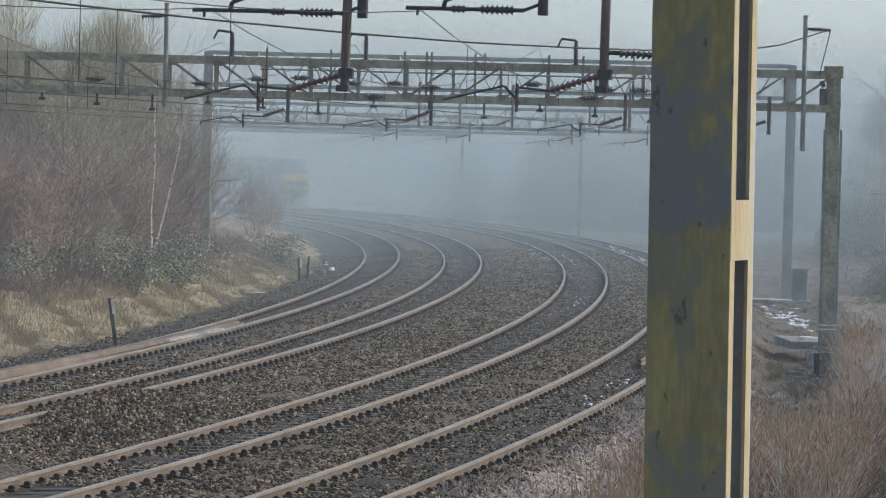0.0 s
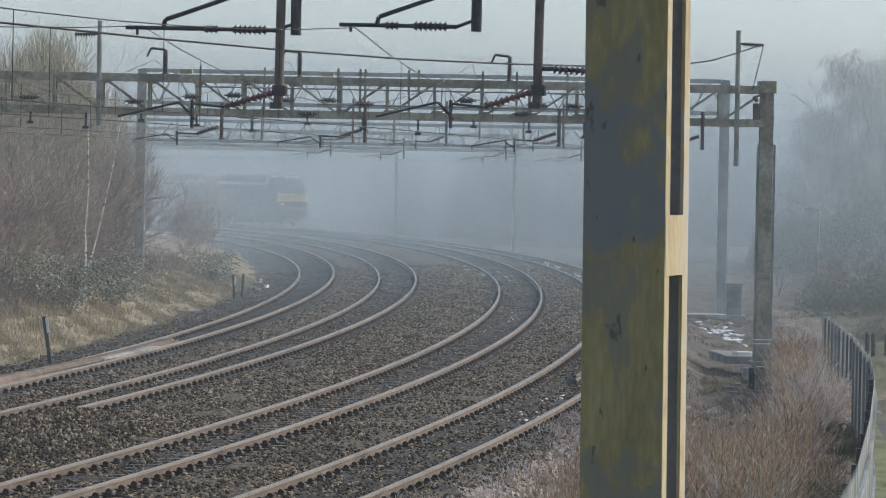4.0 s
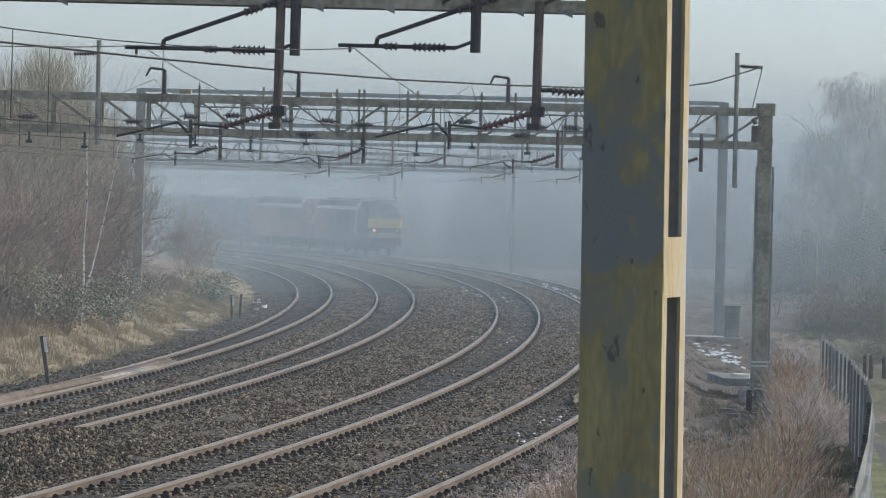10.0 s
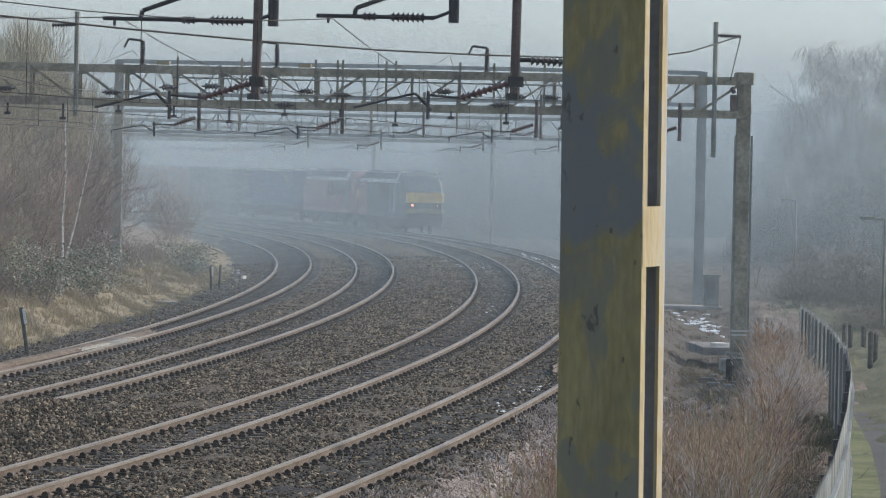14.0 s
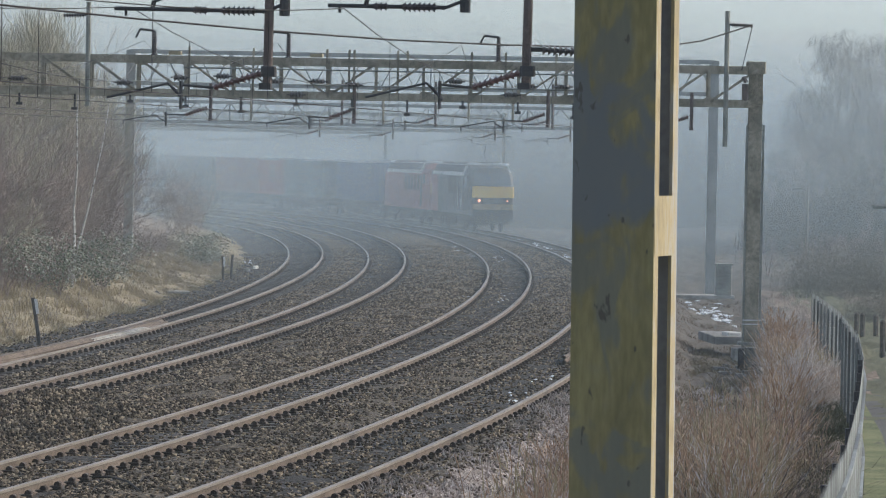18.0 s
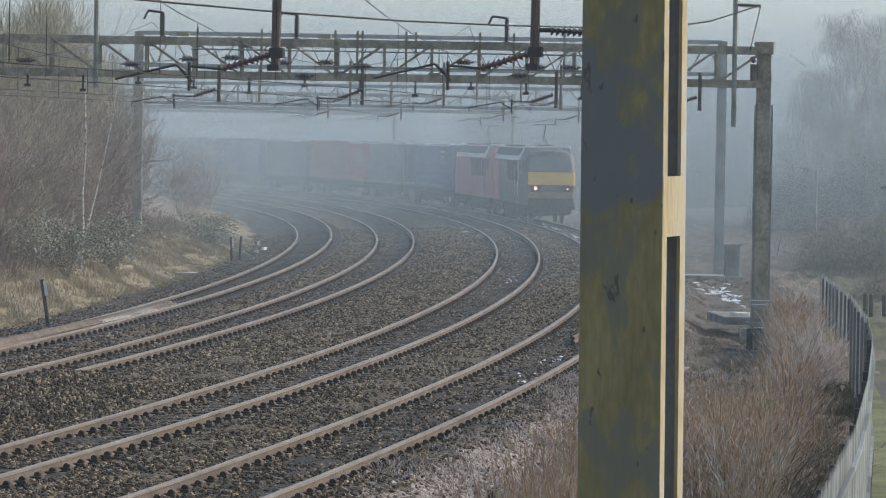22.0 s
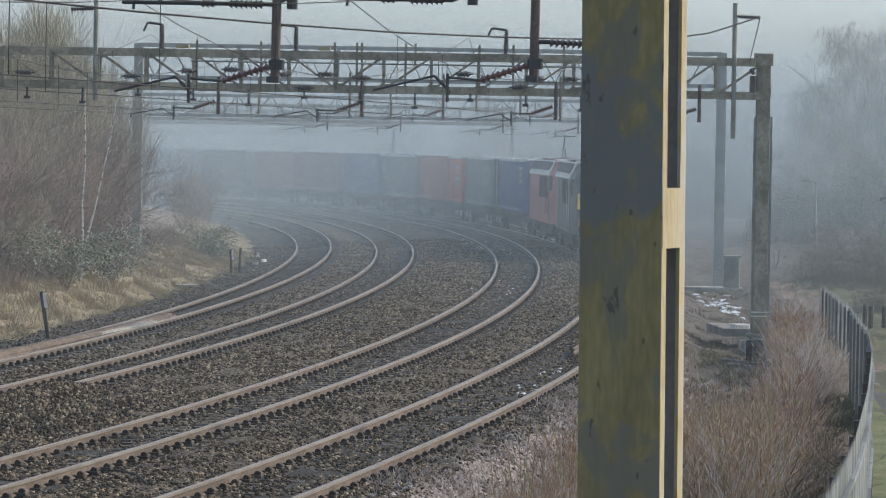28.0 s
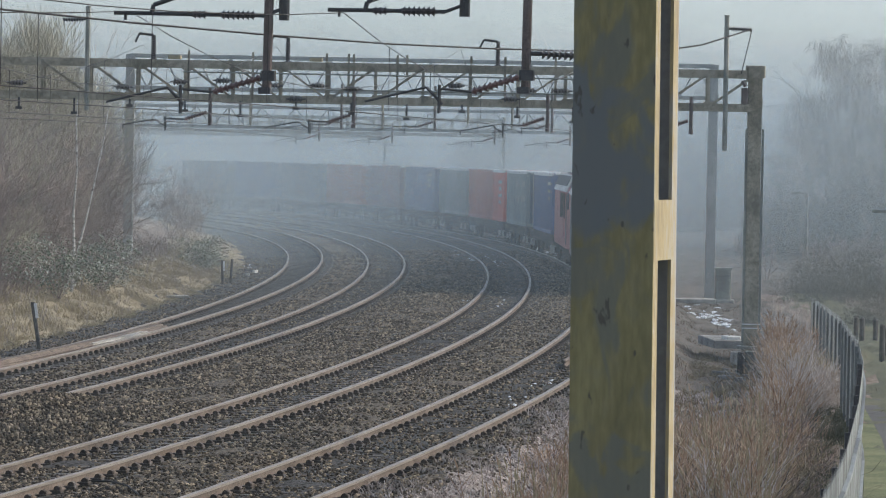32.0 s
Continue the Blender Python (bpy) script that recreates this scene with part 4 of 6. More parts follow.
def ragged_lobes(seed, n, height, wide):
    """Small separate sprays along leaning limbs: an airy, uneven crown."""
    rng = random.Random(seed)
    out = []
    for i in range(n):
        f = rng.random() ** 0.8
        z = height * (0.06 + 0.92 * f)
        r = wide * (0.30 + 0.75 * math.sin(min(1.0, 0.18 + 0.95 * f) * 3.0)) * rng.uniform(0.25, 1.0)
        an = rng.uniform(0, 6.283)
        out.append((math.cos(an) * r, math.sin(an) * r, z, rng.uniform(0.22, 0.6), rng.uniform(0.25, 0.75)))
    return out


TREE_OLIVE = [(mesh_of("trunk", bare_plant(s, 4.6, 7, 3, 0.45, (1, 2, 2), 0.035, fan=0.45, min_r=0.0045), "bark"), mesh_of("crown", crown(s, lobes_of(s, 16, 6.0, 2.3, 0.12), 7000, 0.42, 0.005, 0.9), "twig_olive")) for s in (11, 12, 13)]
TREE_GREY = [(mesh_of("trunk", bare_plant(s, 6.6, 2, 3, 0.16, (1, 2, 2), 0.06, fan=0.35, min_r=0.005), "grey_twig"), mesh_of("crown", crown(s, ragged_lobes(s, 46, 8.6, 2.5), 3900, 0.55, 0.005, -0.7), "grey_twig")) for s in (21, 22, 23)]


def tree(kind, x, y, sc, label, group):
    t = plant("tree", None, x, y, sc, label, "tree", group)
    part("trunk", kind[0], None, t)
    tagged(part("crown", kind[1], None, t), kind="stuff")


rv = random.Random(5)


def beside(o, s):
    x, y = rail_xy(o, float(ang(s)))
    return float(x), float(y)


# thicket on the inner bank
for i in range(46):
    x, y = beside(rv.uniform(-10.5, -6.1), rv.uniform(-52, 8))
    if x / y > -0.0805:
        continue
    plant("bush", rv.choice(BUSH_RED), x, y, rv.uniform(0.7, 1.05), "leafless reddish-brown bush on the railway bank", "bush", "bushes on the inner bank")
for i in range(20):
    x, y = beside(rv.uniform(-13, -7.5), rv.uniform(-50, 14))
    if x / y > -0.089:
        continue
    tree(rv.choice(TREE_OLIVE), x, y, rv.uniform(1.05, 1.4), "bare olive-brown tree on the railway bank", "trees on the inner bank")
for o, s, sc in ((-5.2, 14, 0.35), (-5.4, 31, 0.65), (-6.0, 33, 0.6)):
    x, y = beside(o, s)
    plant("bush", rv.choice(BUSH_RED), x, y, sc, "hazy leafless bush beside the track", "bush", "bushes on the inner bank")
# trees beyond the footpath
for x, y, h in ((19.2, 230, 4.2), (20.1, 236, 5.8), (20.9, 228, 7.0), (21.9, 238, 9.6), (23.1, 233, 12.9), (24.1, 242, 12.2), (25.0, 231, 12.4), (26.0, 238, 13.2), (26.8, 232, 12.2), (28.0, 244, 13.8), (29.0, 235, 13.0), (22.2, 222, 6.8), (25.2, 223, 8.2), (27.4, 225, 8.8)):
    tree(rv.choice(TREE_GREY), x, y, h / 9.2, "tall bare grey-brown birch in the mist beside the footpath", "trees by the footpath")
for x, y, sc in ((9.1, 102, 0.26), (9.3, 104, 0.28), (9.35, 107, 0.30), (9.6, 109, 0.30), (9.7, 112, 0.34)):
    plant("bush", rv.choice(BUSH_FROST), x, y, sc, "low frosted bush behind the fence", "bush", "bushes by the footpath")
for i in range(7):
    x, y = rv.uniform(13.6, 19), rv.uniform(150, 175)
    plant("bush", rv.choice(BUSH_GREY), x, y, rv.uniform(0.5, 0.9), "frosted grey bush in the mist", "bush", "bushes by the footpath")
# woods far behind the curve
for i in range(6):
    x, y = rv.uniform(2, 34), rv.uniform(280, 330)
    tree(rv.choice(TREE_GREY), x, y, rv.uniform(1.0, 1.5), "dim bare tree in the fog beyond the curve", "woods beyond the curve")


def wood_mass(label, spots, mat, seed, leaf, per):
    """Dense growth too far off to tell the branches apart: uneven heaps of small sprays."""
    rng = random.Random(seed)
    v, f = [], []
    for x, y, r, h in spots:
        for i in range(per):
            p = Vector((rng.gauss(0, 1), rng.gauss(0, 1), rng.gauss(0, 1))).normalized() * rng.random() ** 0.5
            c = Vector((x + p.x * r, y + p.y * r, -0.7 + h * abs(p.z) * rng.uniform(0.75, 1.15)))
            u = Vector((rng.gauss(0, 1), rng.gauss(0, 1), rng.gauss(0.5, 1))).normalized() * leaf * rng.uniform(0.5, 1.4)
            w = u.cross(Vector((rng.gauss(0, 1), rng.gauss(0, 1), rng.gauss(0, 1)))).normalized() * leaf * 0.3
            k = len(v)
            v.extend([tuple(c - u), tuple(c + w), tuple(c + u), tuple(c - w)])
            f.append((k, k + 1, k + 2, k + 3))
    me = bpy.data.meshes.new("far_woods")
    me.from_pydata(v, [], f)
    me.materials.append(MAT[mat])
    return tagged(new("far_woods", me), label, "woods", kind="stuff")


rw = random.Random(77)
wood_mass("dull green-grey hedge in the mist beside the footpath", [(17.6 + 0.66 * i + rw.uniform(-0.3, 0.3), 212 + rw.uniform(-5, 7), rw.uniform(1.8, 2.6), 1.8 + 0.34 * i + rw.uniform(0, 1.6)) for i in range(18)], "hedge", 71, 0.055, 7000)
wood_mass("dark low hedge in the mist beyond the footpath", [(13.4 + 0.5 * i + rw.uniform(-0.3, 0.3), 146 + rw.uniform(-4, 6), rw.uniform(0.9, 1.5), rw.uniform(1.9, 3.0)) for i in range(13)], "mist_scrub", 74, 0.022, 12000)
wood_mass("dark scrub in the mist beside the footpath", [(12.9 + 0.42 * i + rw.uniform(-0.2, 0.2), 121 + rw.uniform(-3, 4), rw.uniform(0.7, 1.0), rw.uniform(1.7, 2.7)) for i in range(9)], "mist_scrub", 75, 0.02, 9000)
wood_mass("dim dark woods in the fog beyond the curve", [(1.8 + 1.2 * i + rw.uniform(-0.5, 0.5), 268 + 0.6 * i + rw.uniform(-4, 4), rw.uniform(1.8, 2.8), min(10.5, 7.2 + 0.3 * i) + rw.uniform(-1.4, 1.8)) for i in range(24)], "hedge", 72, 0.06, 6500)
wood_mass("dim dark woods in the fog behind the train", [(-4 + 1.6 * i + rw.uniform(-0.8, 0.8), 296 + rw.uniform(-6, 10), rw.uniform(2.0, 3.0), rw.uniform(4.0, 7.5)) for i in range(22)], "hedge", 73, 0.09, 3500)


# white birch stems that stand out of the thicket
def birch(x0, y0, pts, r0):
    t = thing("birch", "slender white-barked birch stem in the thicket", "tree", pose(x0, y0, float(ground_z(np.array(x0), np.array(y0)))), group="birches")
    st = Shape()
    for i in range(len(pts) - 1):
        f = i / (len(pts) - 1)
        st.tube(pts[i], pts[i + 1], r0 * (1 - 0.7 * f), r0 * (1 - 0.7 * (f + 1 / (len(pts) - 1))), 6, cap=False)
    part("trunk", st, "birch", t, "white peeling bark")
    rng = random.Random(int(x0 * 10))
    tw = bare_plant(int(-x0 * 7), 2.0, 3, 2, 0.5, (1, 2), 0.012, min_r=0.004)
    for i in range(3, len(pts)):
        top = Vector(pts[i])
        o = part("branch", mesh_of("branch", tw, "bark") if i == 3 else bpy.data.meshes["branch"], None, t)
        o.matrix_basis = pose(*top, rng.uniform(-50, 50), rng.uniform(-50, 50), rng.uniform(0, 360)) @ Matrix.Scale(0.6, 4)


birch(-10.9, 124, [(0, 0, 0), (0.06, 0, 1.2), (0.02, 0, 2.5), (0.1, 0, 3.8), (0.06, 0, 5.2), (0.1, 0, 6.4)], 0.055)
birch(-11.2, 125, [(0, 0, 0), (0.35, 0, 1.1), (0.62, 0, 2.2), (0.85, 0, 3.3), (1.1, 0, 4.5), (1.3, 0, 6.0)], 0.05)


def blades(name, label, category, mat, n, place, hmin, hmax, wid, lean, seed, bits=0, head=0.0):
    """Countless dry stems as one object: thin tapered rods, some with side twigs and a feathery head."""
    rng = random.Random(seed)
    v, f = [], []

    def rod(p, q, a, b):
        k = len(v)
        for c, r in ((p, a), (q, b)):
            v.extend([(c[0] - r, c[1] - r * 0.6, c[2]), (c[0] + r, c[1] - r * 0.6, c[2]), (c[0], c[1] + r, c[2])])
        f.extend([(k, k + 1, k + 4, k + 3), (k + 1, k + 2, k + 5, k + 4), (k + 2, k, k + 3, k + 5)])

    for i in range(n):
        x, y, sc = place(rng)
        z = float(ground_z(np.array(x), np.array(y)))
        h = rng.uniform(hmin, hmax) * sc
        lx, ly = rng.gauss(0, lean) * h, rng.gauss(0, lean) * h
        p0, p1, p2 = (x, y, z - 0.05), (x + lx * 0.4, y + ly * 0.4, z + h * 0.55), (x + lx, y + ly, z + h)
        rod(p0, p1, wid, wid * 0.8)
        rod(p1, p2, wid * 0.8, wid * 0.35)
        for b in range(bits):
            g = rng.uniform(0.35, 0.98)
            q = tuple(p0[j] + (p2[j] - p0[j]) * g for j in range(3))
            l = h * rng.uniform(0.08, 0.22)
            rod(q, (q[0] + rng.gauss(0, 1) * l * 0.7, q[1] + rng.gauss(0, 1) * l * 0.7, q[2] + l * rng.uniform(0.2, 0.9)), wid * 0.5, wid * 0.3)
        if head and rng.random() < head:
            rod(p2, (p2[0] + lx * 0.15, p2[1], p2[2] + 0.10), wid * 1.6, wid * 0.7)
    me = bpy.data.meshes.new(name)
    me.from_pydata(v, [], f)
    me.materials.append(MAT[mat])
    me.update()
    return tagged(new(name, me), label, category, kind="stuff")


def along(o0, o1, s0, s1, bunch=0.0):
    def pick(rng):
        s = rng.uniform(s0, s1)
        o = rng.uniform(o0, o1)
        if bunch:
            o += 0.5 * bunch * math.sin(s * 0.9 + 2.1 * o)
        sc = 0.75 + 0.5 * noise.noise(Vector((s * 0.35, o * 0.5, 3.0)))
        x, y = rail_xy(o, float(ang(s)))
        return float(x), float(y), max(0.3, sc)
    return pick


def outer(d0, d1, f0=0.0, f1=1.0, power=1.0, tall=False):
    """Places between the ballast shoulder and the fence."""
    def pick(rng):
        d = d0 + (d1 - d0) * rng.random() ** power
        a = float(np.interp(d, OUT_D, OUT_X))
        b = fence_at(d) - 0.25
        f = f0 + (f1 - f0) * rng.random()
        x = a + (b - a) * f
        if tall and d > 68:
            x = max(x, min(b, 8.42 * d / 101 + 0.5 * rng.random()))
        clump = noise.noise(Vector((d * 0.45, x * 1.1, 17.0))) + 0.5 * noise.noise(Vector((d * 1.3, x * 3.1, 5.0)))
        if clump < 0.45 * rng.random() - 0.25:
            return pick(rng)
        sc = 0.75 + 0.7 * noise.noise(Vector((d * 0.3, x * 0.6, 7.0))) + 0.3 * clump
        return x, d, max(0.3, sc)
    return pick


OUT_A = np.linspace(-0.6, 0.2, 200)
OUT_X, OUT_D = rail_xy(13.3, OUT_A)

blades("dry_grass", "pale straw-coloured dead grass along the inner cess", "grass", "straw", 30000, along(-6.3, -2.75, -72, 22, 0.5), 0.05, 0.26, 0.0045, 1.0, 3)
blades("dry_grass", "short dead grass and weeds at the ballast edge", "grass", "straw", 3500, along(-3.1, -2.6, -75, 22, 0.4), 0.04, 0.16, 0.004, 0.9, 4)
blades("dry_grass", "taller tufts of dead grass under the thicket", "grass", "straw", 6000, along(-6.2, -3.4, -70, 20, 0.8), 0.15, 0.45, 0.005, 0.45, 13, bits=1)
blades("dead_stems", "brown dead weed stems in the grass", "undergrowth", "bark", 1300, along(-6.2, -3.0, -70, 20, 0.8), 0.2, 0.6, 0.006, 0.4, 14, bits=4)
blades("bramble_tangle", "brown bramble tangle under the bushes", "undergrowth", "twig_red", 6000, along(-9.5, -5.4, -75, 10, 0.5), 0.4, 1.2, 0.009, 0.6, 5, bits=3)
# outer side: dead willowherb, bramble and frosted weeds
blades("dead_stems", "reddish-brown dead willowherb stems on the outer bank", "undergrowth", "stem", 1700, outer(47, 94, 0.42, 0.84, tall=True), 0.4, 1.15, 0.006, 0.32, 6, bits=5, head=0.6)
blades("dead_stems", "dead willowherb stems close to the ballast", "undergrowth", "stem", 750, outer(48, 64, 0.17, 0.45), 0.3, 0.85, 0.006, 0.25, 26, bits=5, head=0.6)
blades("dead_stems", "reddish-brown dead willowherb stems beyond the portal", "undergrowth", "stem", 900, outer(88, 102, 0.35, 0.84, tall=True), 0.4, 1.1, 0.010, 0.2, 16, bits=4, head=0.6)
blades("frosted_weeds", "pale frosted weeds on the edge of the ballast", "undergrowth", "frost_weed", 6500, outer(52, 86, -0.16, 0.40), 0.03, 0.12, 0.0055, 0.8, 7, bits=1)
blades("frosted_weeds", "pale frosted weeds among the dead stems", "undergrowth", "frost", 2700, outer(50, 101, 0.25, 0.84, tall=True), 0.25, 0.95, 0.0055, 0.35, 8, bits=5, head=0.8)
blades("bank_tangle", "low straw-brown tangle of bramble and dead grass", "undergrowth", "straw_turf", 9000, outer(54, 105, 0.25, 1.0), 0.05, 0.22, 0.006, 1.1, 9, bits=2)
blades("verge_grass", "short green verge grass by the fence", "grass", "turf", 9000, lambda rng: (lambda d: (fence_at(d) - 0.05 - 0.9 * rng.random() ** 2, d, 1.0))(rng.uniform(42, 97)), 0.04, 0.16, 0.006, 0.5, 10)


blades("tall_stems", "tall bleached dead willowherb stems", "undergrowth", "straw", 260, outer(46, 66, 0.3, 0.85), 0.8, 1.5, 0.008, 0.16, 36, bits=7, head=0.8)
blades("tall_stems", "tall rust-brown dead willowherb stems", "undergrowth", "stem", 320, outer(46, 72, 0.3, 0.85), 0.8, 1.5, 0.008, 0.2, 37, bits=7, head=0.8)
blades("bramble_tangle", "dark brown bramble shoots among the dead stems", "undergrowth", "post_wood", 1100, outer(50, 96, 0.4, 0.9, tall=True), 0.3, 0.9, 0.007, 0.9, 38, bits=4)
blades("frosted_weeds", "tall frosted weeds against the fence", "undergrowth", "frost", 900, outer(78, 100, 0.80, 0.97), 0.5, 1.0, 0.006, 0.35, 39, bits=6, head=0.8)
blades("straw_stems", "yellowish dead grass stems among the scrub", "undergrowth", "straw", 3000, outer(50, 95, 0.4, 0.84, tall=True), 0.3, 0.9, 0.0065, 0.28, 27, bits=3)
blades("cess_weeds", "low frosted weeds on the shoulder by the portal", "undergrowth", "bank", 2600, outer(80, 150, -0.1, 0.7), 0.03, 0.13, 0.006, 0.9, 28, bits=2)
blades("cess_weeds", "low brown weeds on the shoulder by the portal", "undergrowth", "bank", 2800, outer(78, 150, -0.05, 0.8), 0.04, 0.15, 0.006, 0.9, 29, bits=2)
SCRUB = [mesh_of("shrub", crown(k, [(random.Random(k * 9 + j).uniform(-0.5, 0.5), random.Random(k * 7 + j).uniform(-0.8, 0.8), 0.12 + 0.16 * (j % 4), 0.36, 0.26) for j in range(8)], 1500, 0.15, 0.0032, 0.55), m) for k, m in ((31, "stem"), (32, "frost"), (33, "straw"), (34, "twig_red"), (35, "stem"))]
SCRUB_LABELS = ("reddish-brown bramble clump on the outer bank", "frosted pale weed clump on the outer bank", "straw-coloured dead weed clump on the outer bank", "tangled brown bramble clump on the outer bank", "reddish-brown bramble clump on the outer bank")
pick_place = outer(55, 97, 0.32, 0.9, tall=True)
for i in range(75):
    x, y, sc = pick_place(rv)
    if y > 64 and x < 0.0807 * y + 0.85:
        continue
    plant("shrub", SCRUB[i % 5], x, y, rv.uniform(0.75, 1.35), SCRUB_LABELS[i % 5], "shrub", "shrubs on the outer bank")
for i in range(26):
    y = rv.uniform(80, 99)
    plant("shrub", SCRUB[1 if i % 3 else 0], fence_at(y) - rv.uniform(0.5, 0.8), y, float(np.interp(y, (80, 90, 99), (0.9, 0.95, 0.85))) * rv.uniform(0.85, 1.15), SCRUB_LABELS[1 if i % 3 else 0], "shrub", "shrubs on the outer bank")


def leafy(x, y, r, h, n, mat, label, seed):
    """A low bramble bush: arching stems with many small leaves."""
    t = thing("bramble_bush", label, "bush", pose(x, y, float(ground_z(np.array(x), np.array(y)))), group="bramble bushes")
    rng = random.Random(seed)
    st, lf = Shape(), Shape()
    for i in range(26):
        an = rng.uniform(0, 6.283)
        L = r * rng.uniform(0.5, 1.1)
        top = h * rng.uniform(0.6, 1.1)
        pts = [Vector((math.cos(an) * L * f, math.sin(an) * L * f, top * math.sin(min(1, f * 1.15) * 2.3))) for f in (0, 0.25, 0.5, 0.75, 1.0)]
        st.line(pts, 0.007, 4)
        for k in range(n // 26):
            f = rng.uniform(0.15, 1.0)
            c = pts[0].lerp(pts[-1], f)
            c.z = top * math.sin(min(1, f * 1.15) * 2.3)
            c += Vector((rng.gauss(0, 0.13), rng.gauss(0, 0.13), rng.gauss(0, 0.12)))
            u = Vector((rng.gauss(0, 1), rng.gauss(0, 1), rng.gauss(0, 0.6))).normalized()
            w = u.cross(Vector((rng.gauss(0, 1), rng.gauss(0, 1), rng.gauss(0, 1)))).normalized()
            g = rng.uniform(0.028, 0.058)
            lf.add([c - u * g, c + w * g * 0.6 + Vector((0, 0, 0.006)), c + u * g, c - w * g * 0.6 + Vector((0, 0, 0.006))], [(0, 1, 2, 3)])
    part("stems", st, "twig_red", t)
    tagged(part("leaves", lf, mat, t), kind="stuff")


for i, (o, s, r, h) in enumerate(((-4.6, -42, 1.5, 1.3), (-5.2, -38, 1.7, 1.6), (-4.4, -33, 1.2, 1.0), (-6.2, -45, 1.8, 1.5), (-3.6, 2, 1.3, 0.8), (-4.2, 8, 1.5, 1.0), (-5.4, -22, 1.4, 1.1), (-6.6, -54, 1.6, 1.2))):
    x, y = beside(o, s)
    leafy(x, y, r * 1.1, h, 1700, "ivy", "grey-green bramble bush with frosted leaves", 40 + i)

# ---------------------------------------------------------------- loose ballast stones
def build_stones(bands, name, label, tones, seed):
    rng = np.random.RandomState(seed)
    base = np.array([(1, 0, 0), (-1, 0, 0), (0, 1, 0), (0, -1, 0), (0, 0, 1), (0, 0, -1)], float)
    tri = np.array([(0, 2, 4), (2, 1, 4), (1, 3, 4), (3, 0, 4), (2, 0, 5), (1, 2, 5), (3, 1, 5), (0, 3, 5)])
    V, F, k = [], [], 0
    for o0, o1, n, s0 in bands:
        o = rng.uniform(o0, o1, n)
        f = rng.uniform(0, 1, n) ** 1.9
        s = s0 + f * ((34 if o1 < 13.2 or o0 < 13 else -72) - s0)
        x, y = rail_xy(o, ang(s))
        z = ground_z(x, y)
        sz = rng.uniform(0.020, 0.043, n) * (1 + 0.5 * (rng.rand(n) > 0.93))
        for i in range(n):
            q, _ = np.linalg.qr(rng.randn(3, 3))
            p = (base * rng.uniform(0.6, 1.15, (6, 1))) @ q * sz[i] * (1, 1, 0.75) + (x[i], y[i], z[i] + sz[i] * 0.4)
            V.append(p)
            F.append(tri + k)
            k += 6
    me = bpy.data.meshes.new(name)
    me.from_pydata(np.concatenate(V).tolist(), [], np.concatenate(F).tolist())
    m = surf(name, ((0.05, 0.045, 0.038), (0.16, 0.14, 0.115), (0.32, 0.285, 0.235)), 8, 40, 0.9, bump=0)
    N, L = m.node_tree.nodes, m.node_tree.links
    geo = N.new("ShaderNodeNewGeometry")
    rp = N.new("ShaderNodeValToRGB")
    rp.color_ramp.elements[0].color, rp.color_ramp.elements[1].color = (*tones[0], 1), (*tones[2], 1)
    rp.color_ramp.elements.new(0.6).color = (*tones[1], 1)
    L.new(geo.outputs["Random Per Island"], rp.inputs["Fac"])
    L.new(rp.outputs["Color"], N["Principled BSDF"].inputs["Base Color"])
    me.materials.append(m)
    me.update()
    tagged(new(name, me), label, "ballast", kind="stuff")


BALLAST_BANDS = ((4.45, 7.35, 36000, -106), (9.0, 10.95, 21000, -118), (0.9, 2.7, 10000, -92), (12.55, 13.3, 7000, -122), (-2.8, -0.9, 9000, -90), (7.5, 8.9, 10000, -108), (11.0, 12.4, 10000, -116), (2.8, 4.2, 6000, -95))
build_stones(BALLAST_BANDS, "ballast_stones", "loose grey-brown ballast stones between the tracks", ((0.022, 0.017, 0.012), (0.078, 0.060, 0.041), (0.37, 0.295, 0.20)), 12)
build_stones(((13.1, 14.2, 6500, -126), (14.0, 15.6, 5000, -126)), "frosted_stones", "frost-dusted pale stones on the ballast shoulder", ((0.10, 0.082, 0.072), (0.26, 0.22, 0.20), (0.52, 0.465, 0.435)), 15)


def ballast_heap(o, sv, ro, rs, h, n, seed):
    """A low mound of pale crushed stone tipped over a rail."""
    rng = random.Random(seed)
    s = Shape()
    for i in range(n):
        a, q = rng.uniform(0, 6.283), rng.random() ** 0.5
        x, y = beside(o + math.cos(a) * q * ro, sv + math.sin(a) * q * rs)
        z = float(ground_z(np.array(x), np.array(y))) + h * (1 - q * q) + rng.uniform(-0.02, 0.02)
        r = rng.uniform(0.022, 0.05)
        m = pose(x, y, z, rng.uniform(0, 180), rng.uniform(0, 180), 0)
        pts = [m @ (Vector(v) * r * rng.uniform(0.7, 1.15)) for v in ((1, 0, 0), (-1, 0, 0), (0, 1, 0), (0, -1, 0), (0, 0, 0.8), (0, 0, -0.8))]
        s.add(pts, [(0, 2, 4), (2, 1, 4), (1, 3, 4), (3, 0, 4), (2, 0, 5), (1, 2, 5), (3, 1, 5), (0, 3, 5)])
    tagged(part("ballast_heap", s, bpy.data.materials["ballast_stones"]), "low heap of pale crushed stone over a rail", "ballast", kind="stuff")


ballast_heap(4.35, -93, 0.75, 5.0, 0.30, 2600, 61)
ballast_heap(6.0, -98, 0.9, 6.0, 0.16, 1500, 62)

